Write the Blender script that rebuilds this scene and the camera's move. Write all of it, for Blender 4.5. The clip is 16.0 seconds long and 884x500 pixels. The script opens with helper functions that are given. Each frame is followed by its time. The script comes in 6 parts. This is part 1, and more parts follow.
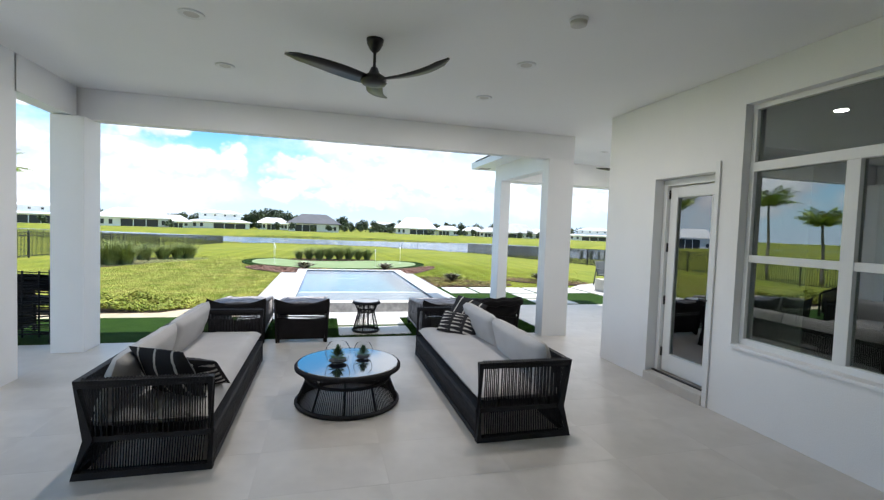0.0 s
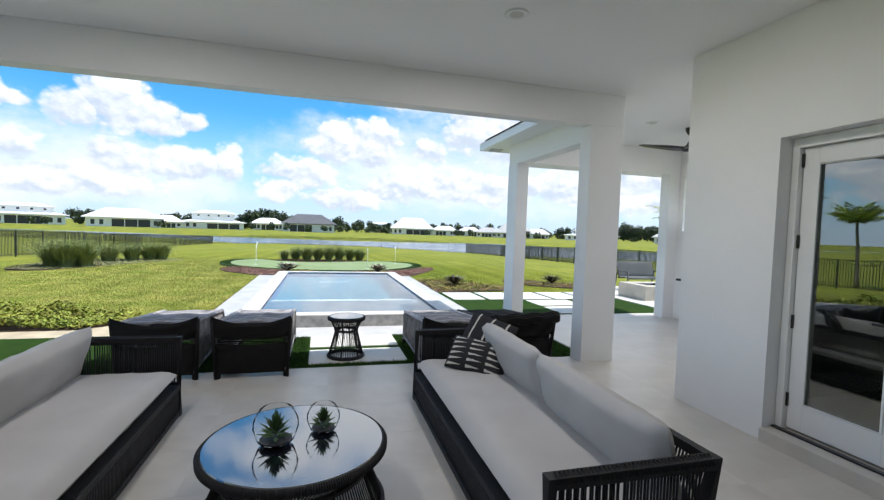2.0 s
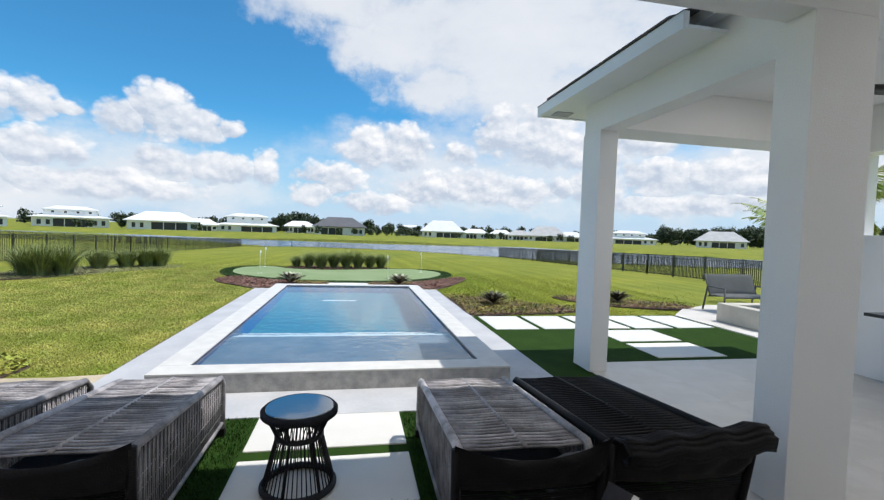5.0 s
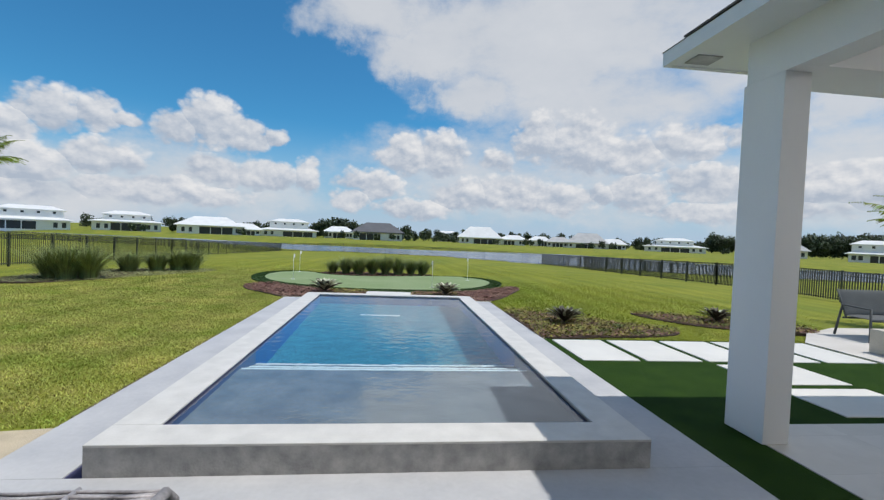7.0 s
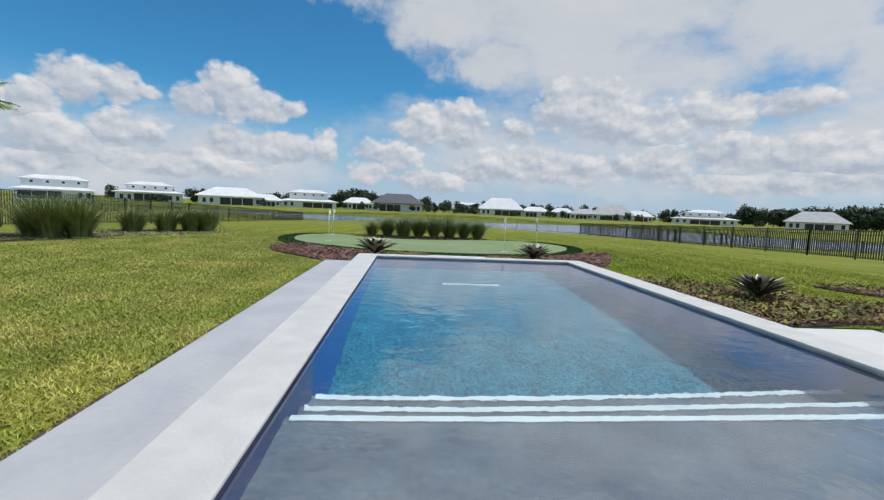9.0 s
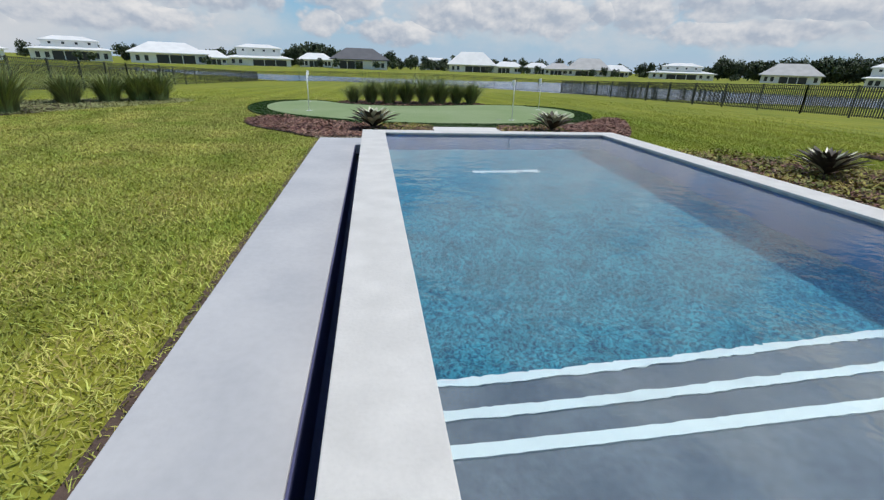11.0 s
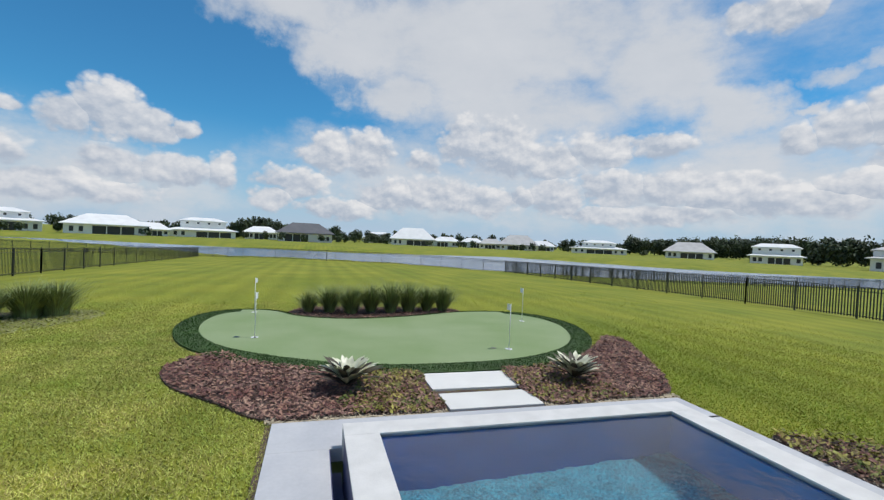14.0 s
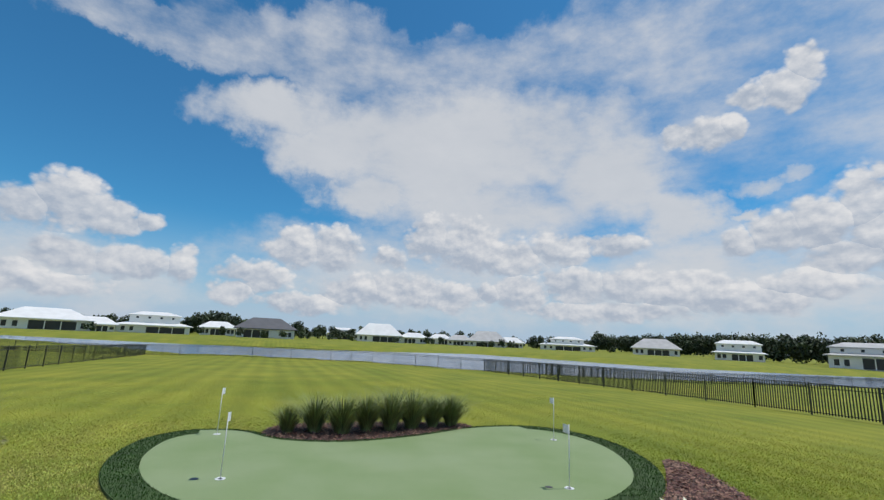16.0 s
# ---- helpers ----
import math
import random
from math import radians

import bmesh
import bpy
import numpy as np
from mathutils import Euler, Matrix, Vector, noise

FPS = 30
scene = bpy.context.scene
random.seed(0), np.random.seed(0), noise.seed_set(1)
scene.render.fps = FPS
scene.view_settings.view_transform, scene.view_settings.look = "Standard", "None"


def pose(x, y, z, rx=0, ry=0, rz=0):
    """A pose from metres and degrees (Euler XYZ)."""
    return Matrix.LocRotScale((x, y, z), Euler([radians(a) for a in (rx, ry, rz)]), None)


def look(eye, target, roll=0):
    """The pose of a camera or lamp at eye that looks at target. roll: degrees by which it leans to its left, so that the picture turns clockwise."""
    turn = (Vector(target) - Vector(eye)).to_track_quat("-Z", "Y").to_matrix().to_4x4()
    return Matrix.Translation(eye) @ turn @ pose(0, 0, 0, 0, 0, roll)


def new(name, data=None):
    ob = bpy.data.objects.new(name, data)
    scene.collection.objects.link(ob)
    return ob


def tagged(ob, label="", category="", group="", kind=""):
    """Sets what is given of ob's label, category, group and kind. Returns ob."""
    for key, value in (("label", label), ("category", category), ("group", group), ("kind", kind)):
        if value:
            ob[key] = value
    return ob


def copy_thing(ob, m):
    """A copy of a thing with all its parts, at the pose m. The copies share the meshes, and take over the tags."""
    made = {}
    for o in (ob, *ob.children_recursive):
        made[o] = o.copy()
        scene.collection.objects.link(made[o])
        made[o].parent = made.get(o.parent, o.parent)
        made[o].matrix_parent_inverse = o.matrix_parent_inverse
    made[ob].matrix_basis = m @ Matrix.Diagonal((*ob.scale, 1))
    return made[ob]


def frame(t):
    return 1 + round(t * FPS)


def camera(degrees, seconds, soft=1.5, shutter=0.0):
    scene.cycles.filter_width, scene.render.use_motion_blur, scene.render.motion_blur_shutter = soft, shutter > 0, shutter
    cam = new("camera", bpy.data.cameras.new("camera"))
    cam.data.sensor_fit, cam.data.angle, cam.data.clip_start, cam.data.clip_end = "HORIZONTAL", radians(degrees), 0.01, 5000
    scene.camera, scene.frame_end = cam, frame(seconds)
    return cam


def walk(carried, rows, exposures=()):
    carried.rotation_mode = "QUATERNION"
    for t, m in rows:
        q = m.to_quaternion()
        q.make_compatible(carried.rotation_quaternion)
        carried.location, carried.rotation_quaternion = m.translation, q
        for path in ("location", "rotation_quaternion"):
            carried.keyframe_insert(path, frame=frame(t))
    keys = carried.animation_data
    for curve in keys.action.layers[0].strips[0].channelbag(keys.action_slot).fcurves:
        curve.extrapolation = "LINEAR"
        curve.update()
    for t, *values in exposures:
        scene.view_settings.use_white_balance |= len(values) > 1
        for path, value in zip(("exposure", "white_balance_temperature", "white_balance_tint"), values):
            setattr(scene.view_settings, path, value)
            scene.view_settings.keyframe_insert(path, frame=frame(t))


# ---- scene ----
cam = camera(89.6, 16.0, soft=1.3)
PATH = [
    (0, (-0.445, 0.907, 1.764), (0.061, 2.84, 1.675), 2.1),
    (0.5, (-0.358, 1.393, 1.754), (0.15, 3.325, 1.665), 2.2),
    (1, (-0.246, 1.881, 1.742), (0.264, 3.813, 1.655), 2.1),
    (1.5, (-0.173, 2.337, 1.693), (0.341, 4.268, 1.607), 2.2),
    (2, (-0.072, 2.799, 1.639), (0.449, 4.728, 1.552), 2.0),
    (2.5, (0.036, 3.288, 1.651), (0.56, 5.216, 1.563), 1.8),
    (3, (0.146, 3.759, 1.659), (0.668, 5.688, 1.57), 1.8),
    (3.5, (0.268, 4.226, 1.694), (0.782, 6.156, 1.6), 1.6),
    (6, (0.623, 6.531, 1.582), (0.899, 8.511, 1.517), 2.4),
    (6.5, (0.536, 6.951, 1.554), (0.775, 8.936, 1.492), 2.3),
    (7, (0.441, 7.372, 1.541), (0.668, 9.359, 1.484), 2.4),
    (7.5, (0.135, 8.438, 1.464), (0.362, 10.425, 1.421), 2.5),
    (8, (-0.158, 9.734, 1.309), (0.043, 11.723, 1.266), 2.4),
    (8.5, (-0.342, 10.119, 1.113), (-0.18, 12.111, 1.043), 2.6),
    (9, (-0.58, 10.309, 0.963), (-0.427, 12.295, 0.78), 2.5),
    (9.5, (-0.853, 10.449, 0.844), (-0.707, 12.38, 0.347), 2.6),
    (12, (-1.294, 11.936, 1.23), (-0.889, 13.734, 0.453), 2.2),
    (12.5, (-1.363, 12.31, 1.344), (-0.927, 14.17, 0.755), 2.2),
    (13, (-1.47, 12.666, 1.54), (-1.006, 14.577, 1.176), 2.2),
    (13.5, (-1.564, 13.107, 1.725), (-1.07, 15.039, 1.567), 2.4),
    (14, (-1.657, 13.507, 1.869), (-1.108, 15.429, 1.829), 2.6),
    (14.5, (-1.733, 13.849, 1.928), (-1.121, 15.748, 2.061), 2.6),
    (15, (-1.816, 14.297, 1.937), (-1.184, 16.164, 2.273), 2.5),
    (15.5, (-1.974, 14.786, 1.917), (-1.327, 16.639, 2.303), 2.6),
    (16, (-2.175, 15.3, 1.877), (-1.513, 17.146, 2.268), 2.7),
]
EXPOSURES = [(0.0, 1.06), (1.0, 1.0), (1.5, 0.92), (2.0, 0.74), (2.5, 0.55), (3.0, 0.5), (3.7, 0.46), (6.0, 0.26), (6.5, 0.14), (7.0, 0.0), (9.0, -0.06), (9.7, -0.14), (12.0, 0.0), (13.0, 0.02), (16.0, -0.08)]
walk(cam, [(t, look(eye, target, roll)) for t, eye, target, roll in PATH], exposures=EXPOSURES)

# ---- world and sun ----
SUN_DIR = Vector((0.41, -0.02, 0.91)).normalized()
sun = new("sun", bpy.data.lights.new("sun", "SUN"))
sun.data.energy, sun.data.angle, sun.data.color = 3.3, radians(0.55), (1.0, 0.96, 0.9)
sun.matrix_world = look(tuple(SUN_DIR * 60), (0, 0, 0))

# heaps of cloud: azimuth, elevation, half width, half height (radians)
WEST_HEAPS = [
    (-0.665, 0.148, 0.038, 0.035), (-0.61, 0.186, 0.048, 0.038), (-0.553, 0.193, 0.035, 0.033), (-0.512, 0.191, 0.028, 0.012), (-0.427, 0.185, 0.039, 0.033),
    (-0.364, 0.205, 0.063, 0.048), (-0.301, 0.191, 0.044, 0.035), (-0.246, 0.192, 0.025, 0.018), (-0.644, 0.093, 0.058, 0.038), (-0.54, 0.117, 0.064, 0.03),
    (-0.356, 0.113, 0.063, 0.029), (-0.271, 0.115, 0.068, 0.03), (-0.181, 0.123, 0.028, 0.038), (-0.663, 0.05, 0.086, 0.024), (-0.452, 0.065, 0.149, 0.023),
    (-0.74, 0.12, 0.05, 0.06), (-0.85, 0.10, 0.09, 0.06), (-1.1, 0.14, 0.16, 0.07),
]
MID_HEAPS = [
    (0.099, 0.183, 0.059, 0.047), (0.028, 0.176, 0.071, 0.043), (-0.054, 0.108, 0.069, 0.035), (-0.093, 0.076, 0.042, 0.025), (0.144, 0.094, 0.086, 0.035),
    (0.268, 0.102, 0.089, 0.038), (0.369, 0.094, 0.078, 0.033), (0.445, 0.104, 0.031, 0.018), (0.225, 0.175, 0.036, 0.025), (0.312, 0.218, 0.058, 0.048),
    (0.397, 0.209, 0.09, 0.061), (0.493, 0.186, 0.075, 0.04), (0.617, 0.206, 0.071, 0.034), (0.711, 0.21, 0.061, 0.024), (0.05, 0.06, 0.10, 0.022),
]
EAST_HEAPS = [
    (0.532, 0.106, 0.072, 0.037), (0.64, 0.121, 0.08, 0.039), (0.742, 0.133, 0.064, 0.04), (0.825, 0.121, 0.059, 0.036), (0.902, 0.109, 0.062, 0.037),
    (0.987, 0.093, 0.062, 0.026), (0.944, 0.203, 0.025, 0.025), (1.006, 0.213, 0.04, 0.038), (1.069, 0.221, 0.05, 0.046), (1.131, 0.258, 0.039, 0.056),
    (1.093, 0.166, 0.072, 0.028), (1.045, 0.126, 0.078, 0.023), (1.163, 0.19, 0.064, 0.061), (1.247, 0.178, 0.062, 0.072), (1.4, 0.16, 0.12, 0.08),
    (0.70, 0.07, 0.16, 0.022), (1.7, 0.16, 0.2, 0.09),
]
PUFFS = [(1.074, 0.496, 0.033, 0.035), (1.042, 0.464, 0.041, 0.033), (0.984, 0.464, 0.033, 0.023), (0.902, 0.411, 0.049, 0.029), (0.947, 0.418, 0.023, 0.022), (0.846, 0.415, 0.032, 0.019)]
# veils of high cloud, with density
VEILS = [
    (0.328, 0.412, 0.278, 0.14, 0.95), (0.139, 0.432, 0.174, 0.08, 0.85), (-0.074, 0.436, 0.121, 0.045, 0.85), (0.042, 0.383, 0.101, 0.046, 0.9), (0.567, 0.425, 0.208, 0.103, 0.85),
    (0.714, 0.345, 0.144, 0.103, 0.9), (0.821, 0.257, 0.071, 0.078, 0.8), (0.017, 0.58, 0.228, 0.07, 0.32), (-0.277, 0.544, 0.163, 0.036, 0.18), (0.346, 0.575, 0.274, 0.064, 0.16),
    (0.979, 0.309, 0.064, 0.016, 0.6), (1.063, 0.314, 0.034, 0.015, 0.5), (0.925, 0.253, 0.029, 0.011, 0.6), (0.15, 0.312, 0.078, 0.049, 0.9), (-0.5, 0.09, 0.30, 0.07, 0.45),
    (0.32, 0.14, 0.36, 0.09, 0.5), (0.92, 0.14, 0.36, 0.10, 0.55), (0.45, 0.28, 0.30, 0.07, 0.7), (0.80, 0.57, 0.36, 0.10, 0.05), (1.15, 0.42, 0.26, 0.14, 0.05),
]


def build_world():
    w = bpy.data.worlds.new("sky")
    scene.world = w
    w.use_nodes = True
    nt = w.node_tree
    N, L = nt.nodes, nt.links
    bg = N["Background"]

    def put(sock, v):
        if isinstance(v, bpy.types.NodeSocket):
            L.new(v, sock)
        else:
            sock.default_value = v

    def m(op, a, b=0.0, c=0.0, clamp=False):
        n = N.new("ShaderNodeMath")
        n.operation, n.use_clamp = op, clamp
        for s, v in zip(n.inputs, (a, b, c)):
            put(s, v)
        return n.outputs[0]

    def vm(op, a, b):
        n = N.new("ShaderNodeVectorMath")
        n.operation = op
        put(n.inputs[0], a)
        put(n.inputs[1], b)
        return n

    def noise_at(vec, scale, detail=5.0, rough=0.55):
        n = N.new("ShaderNodeTexNoise")
        put(n.inputs["Vector"], vec)
        n.inputs["Scale"].default_value, n.inputs["Detail"].default_value = scale, detail
        n.inputs["Roughness"].default_value = rough
        return n

    def mixc(f, a, b):
        n = N.new("ShaderNodeMix")
        n.data_type = "RGBA"
        put(n.inputs["Factor"], f)
        put(n.inputs["A"], a)
        put(n.inputs["B"], b)
        return n.outputs["Result"]

    def smooth(v, lo, hi):
        n = N.new("ShaderNodeMapRange")
        n.interpolation_type = "SMOOTHSTEP"
        put(n.inputs[0], v)
        n.inputs[1].default_value, n.inputs[2].default_value = lo, hi
        return n.outputs[0]

    sky = N.new("ShaderNodeTexSky")
    sky.sky_type, sky.sun_disc = "NISHITA", False
    sky.sun_elevation = math.asin(SUN_DIR.z)
    sky.sun_rotation = math.atan2(SUN_DIR.x, SUN_DIR.y)
    sky.air_density, sky.dust_density, sky.ozone_density = 1.0, 0.3, 3.0
    clear = mixc(1.0, sky.outputs[0], (0.36, 0.98, 1.22, 1))
    clear.node.blend_type = "MULTIPLY"
    strong = vm("SCALE", clear, (0, 0, 0))
    strong.inputs["Scale"].default_value = 0.096
    clear = strong.outputs[0]
    tc = N.new("ShaderNodeTexCoord")
    d = tc.outputs["Generated"]
    sep = N.new("ShaderNodeSeparateXYZ")
    L.new(d, sep.inputs[0])
    az = m("ARCTAN2", sep.outputs[0], sep.outputs[1])
    el = m("ARCSINE", sep.outputs[2])
    uv = N.new("ShaderNodeCombineXYZ")
    L.new(az, uv.inputs[0])
    L.new(el, uv.inputs[1])
    uv = uv.outputs[0]
    stretch = vm("MULTIPLY", uv, (1.0, 1.35, 1.0)).outputs[0]
    big = noise_at(stretch, 11.0, 8.0, 0.55).outputs["Fac"]
    above = noise_at(vm("ADD", stretch, (0.005, 0.014, 0.0)).outputs[0], 11.0, 8.0, 0.55).outputs["Fac"]
    wisp = noise_at(vm("MULTIPLY", uv, (1.0, 1.9, 1.0)).outputs[0], 4.0, 9.0, 0.62).outputs["Fac"]
    cell = N.new("ShaderNodeTexVoronoi")
    cell.inputs["Scale"].default_value, cell.inputs["Detail"].default_value, cell.inputs["Roughness"].default_value = 26.0, 2.0, 0.6
    L.new(stretch, cell.inputs["Vector"])
    billow = m("SUBTRACT", 0.45, cell.outputs["Distance"])
    stir = noise_at(uv, 16.0, 3.0, 0.5).outputs["Color"]
    stir = vm("MULTIPLY", vm("SUBTRACT", stir, (0.5, 0.5, 0.5)).outputs[0], (0.04, 0.03, 0.0)).outputs[0]
    uv_heap = vm("ADD", uv, stir).outputs[0]

    def field(shapes, top, at):
        """The strongest lobe's depth, and the height within that lobe."""
        total, tall = None, None
        for a, e, rx, ry, *dens in shapes:
            q = vm("SUBTRACT", at, (a, e, 0.0)).outputs[0]
            q = vm("MULTIPLY", q, (1 / rx, 1 / ry, 0.0)).outputs[0]
            dot = vm("DOT_PRODUCT", q, q).outputs["Value"]
            k = m("SUBTRACT", top, dot)
            k = m("MINIMUM", k, m("MULTIPLY", k, dens[0])) if dens else k
            h = vm("DOT_PRODUCT", q, (0.35, 0.94, 0.0)).outputs["Value"]
            if total is None:
                total, tall = k, h
            else:
                won = m("GREATER_THAN", k, total)
                tall = m("MULTIPLY_ADD", won, m("SUBTRACT", h, tall), tall)
                total = m("MAXIMUM", total, k)
        return total, tall

    heap, tall = field(WEST_HEAPS + MID_HEAPS + EAST_HEAPS + PUFFS, 1.9, uv_heap)
    heap = m("ADD", m("MULTIPLY_ADD", billow, 0.9, heap), m("MULTIPLY", m("SUBTRACT", big, 0.5), 2.2))
    heap_mask = smooth(heap, -0.15, 0.8)
    drift = noise_at(uv, 5.0, 6.0, 0.6).outputs["Color"]
    drift = vm("MULTIPLY", vm("SUBTRACT", drift, (0.5, 0.5, 0.5)).outputs[0], (0.30, 0.20, 0.0)).outputs[0]
    veil = m("ADD", field(VEILS, 1.35, vm("ADD", uv, drift).outputs[0])[0], m("MULTIPLY", m("SUBTRACT", wisp, 0.5), 2.8))
    veil_mask = m("MULTIPLY", smooth(veil, -0.6, 1.0), 0.94)
    # broken cloud over the rest of the sky
    rest = noise_at(vm("MULTIPLY", d, (1.0, 1.0, 2.2)).outputs[0], 2.3, 7.0, 0.6).outputs["Fac"]
    rest = smooth(rest, 0.47, 0.62)
    side = smooth(m("ABSOLUTE", m("SUBTRACT", az, 0.3)), 1.3, 1.6)
    high = smooth(el, 0.9, 1.15)
    rest = m("MULTIPLY", rest, m("MAXIMUM", side, high))
    haze = smooth(el, 0.24, -0.02)
    base = mixc(haze, clear, (0.43, 0.545, 0.69, 1))
    veiled = mixc(m("MAXIMUM", veil_mask, rest), base, mixc(wisp, (0.51, 0.55, 0.61, 1), (0.72, 0.73, 0.75, 1)))
    relief = m("MULTIPLY_ADD", m("SUBTRACT", big, above), 3.6, m("MULTIPLY_ADD", tall, 0.30, 0.60))
    relief = m("MULTIPLY_ADD", billow, 0.35, relief, clamp=True)
    cloud = mixc(relief, (0.42, 0.48, 0.575, 1), (0.79, 0.79, 0.80, 1))
    out = mixc(m("MULTIPLY", heap_mask, 0.96), veiled, cloud)
    L.new(out, bg.inputs[0])
    bg.inputs[1].default_value = 1.0


build_world()


# ---- materials ----
def mat(name, col, rough=0.6, metal=0.0, var=0.15, scale=2.0, fine=40.0, bump=0.15, spec=0.5, col2=None, rnd=0.0, island=0.0, coat=0.0, mixat=0.5, stripes=0.0, sharp=0.18):
    """Two scales of colour change and fine relief, in metres. col2: the colour of the patches."""
    mt = bpy.data.materials.new(name)
    mt.use_nodes = True
    nt = mt.node_tree
    N, L = nt.nodes, nt.links
    b = N["Principled BSDF"]
    tc = N.new("ShaderNodeTexCoord")
    co = tc.outputs["Object"]

    def nz(s, det=4.0):
        n = N.new("ShaderNodeTexNoise")
        n.inputs["Scale"].default_value, n.inputs["Detail"].default_value = s, det
        L.new(co, n.inputs["Vector"])
        return n.outputs["Fac"]

    big, small = nz(scale), nz(fine, 3.0)
    ramp = N.new("ShaderNodeValToRGB")
    c2 = col2 or tuple(min(1.0, c * (1 + var)) for c in col)
    c1 = col if col2 else tuple(c * (1 - var) for c in col)
    ramp.color_ramp.elements[0].position, ramp.color_ramp.elements[1].position = mixat - sharp, mixat + sharp
    ramp.color_ramp.elements[0].color, ramp.color_ramp.elements[1].color = (*c1, 1), (*c2, 1)
    L.new(big, ramp.inputs[0])
    hsv = N.new("ShaderNodeHueSaturation")
    L.new(ramp.outputs[0], hsv.inputs["Color"])
    val = N.new("ShaderNodeMath")
    val.operation = "MULTIPLY_ADD"
    L.new(small, val.inputs[0])
    val.inputs[1].default_value, val.inputs[2].default_value = var * 1.6, 1 - var * 0.8
    last = val.outputs[0]
    if stripes:
        sx, wv, am = N.new("ShaderNodeSeparateXYZ"), N.new("ShaderNodeMath"), N.new("ShaderNodeMath")
        L.new(co, sx.inputs[0])
        wob = N.new("ShaderNodeMath")
        wob.operation = "MULTIPLY_ADD"
        L.new(big, wob.inputs[0])
        wob.inputs[1].default_value = 0.5
        L.new(sx.outputs[0], wob.inputs[2])
        wv.operation = "SINE"
        kk = N.new("ShaderNodeMath")
        kk.operation = "MULTIPLY"
        L.new(wob.outputs[0], kk.inputs[0])
        kk.inputs[1].default_value = 2 * math.pi / 1.15
        L.new(kk.outputs[0], wv.inputs[0])
        am.operation = "MULTIPLY_ADD"
        L.new(wv.outputs[0], am.inputs[0])
        am.inputs[1].default_value = stripes
        L.new(last, am.inputs[2])
        last = am.outputs[0]
    if rnd or island:
        src = N.new("ShaderNodeObjectInfo").outputs["Random"] if rnd else N.new("ShaderNodeNewGeometry").outputs["Random Per Island"]
        k = N.new("ShaderNodeMath")
        k.operation = "MULTIPLY_ADD"
        L.new(src, k.inputs[0])
        amt = rnd or island
        k.inputs[1].default_value, k.inputs[2].default_value = amt, 1 - amt / 2
        mul = N.new("ShaderNodeMath")
        mul.operation = "MULTIPLY"
        L.new(last, mul.inputs[0])
        L.new(k.outputs[0], mul.inputs[1])
        last = mul.outputs[0]
        if island:
            hu = N.new("ShaderNodeMath")
            hu.operation = "MULTIPLY_ADD"
            L.new(src, hu.inputs[0])
            hu.inputs[1].default_value, hu.inputs[2].default_value = 0.05, 0.475
            L.new(hu.outputs[0], hsv.inputs["Hue"])
    L.new(last, hsv.inputs["Value"])
    L.new(hsv.outputs[0], b.inputs["Base Color"])
    rg = N.new("ShaderNodeMath")
    rg.operation = "MULTIPLY_ADD"
    L.new(big, rg.inputs[0])
    rg.inputs[1].default_value, rg.inputs[2].default_value = 0.2, max(0.02, rough - 0.1)
    L.new(rg.outputs[0], b.inputs["Roughness"])
    b.inputs["Metallic"].default_value = metal
    b.inputs["Specular IOR Level"].default_value = spec
    b.inputs["Coat Weight"].default_value = coat
    if bump:
        bn = N.new("ShaderNodeBump")
        bn.inputs["Strength"].default_value, bn.inputs["Distance"].default_value = bump, 0.01
        L.new(small, bn.inputs["Height"])
        L.new(bn.outputs[0], b.inputs["Normal"])
    return mt


STUCCO = mat("white_stucco", (0.83, 0.83, 0.83), 0.75, var=0.03, scale=0.8, fine=120, bump=0.25)
CEILING = mat("ceiling_paint", (0.86, 0.86, 0.86), 0.7, var=0.02, scale=0.5, fine=90, bump=0.12)
TRIM = mat("white_painted_trim", (0.78, 0.79, 0.79), 0.35, var=0.02, scale=3, fine=60, bump=0.03)
STONE = mat("honed_limestone", (0.50, 0.47, 0.43), 0.36, var=0.08, scale=1.6, fine=9, bump=0.02, col2=(0.61, 0.58, 0.54), rnd=0.02)
GROUT = mat("pale_grout", (0.56, 0.53, 0.49), 0.5, var=0.05, scale=6, fine=200, bump=0.05)
DECK = mat("brushed_concrete", (0.42, 0.425, 0.445), 0.8, var=0.10, scale=2.2, fine=25, bump=0.12, col2=(0.51, 0.51, 0.52))
COPING = mat("pale_coping_stone", (0.60, 0.585, 0.56), 0.7, var=0.07, scale=6, fine=70, bump=0.15)
RAW = mat("raw_grey_concrete", (0.31, 0.305, 0.30), 0.85, var=0.16, scale=9, fine=60, bump=0.35, col2=(0.50, 0.49, 0.475))
TERRACE = mat("pale_terrace_stone", (0.54, 0.505, 0.465), 0.75, var=0.08, scale=1.8, fine=60, bump=0.15, col2=(0.62, 0.585, 0.54))
PAVER = mat("white_concrete_paver", (0.66, 0.645, 0.61), 0.75, var=0.04, scale=2.5, fine=80, bump=0.12, rnd=0.06)
LAWN = mat("lawn_soil_and_grass", (0.150, 0.185, 0.022), 0.9, var=0.30, scale=0.32, fine=28, bump=0.9, col2=(0.260, 0.262, 0.036), spec=0.15, stripes=0.085)
BLADE = mat("lawn_blades", (0.265, 0.322, 0.055), 0.75, var=0.35, scale=1.3, fine=5, bump=0.0, col2=(0.505, 0.455, 0.138), island=0.95, spec=0.2, stripes=0.06)
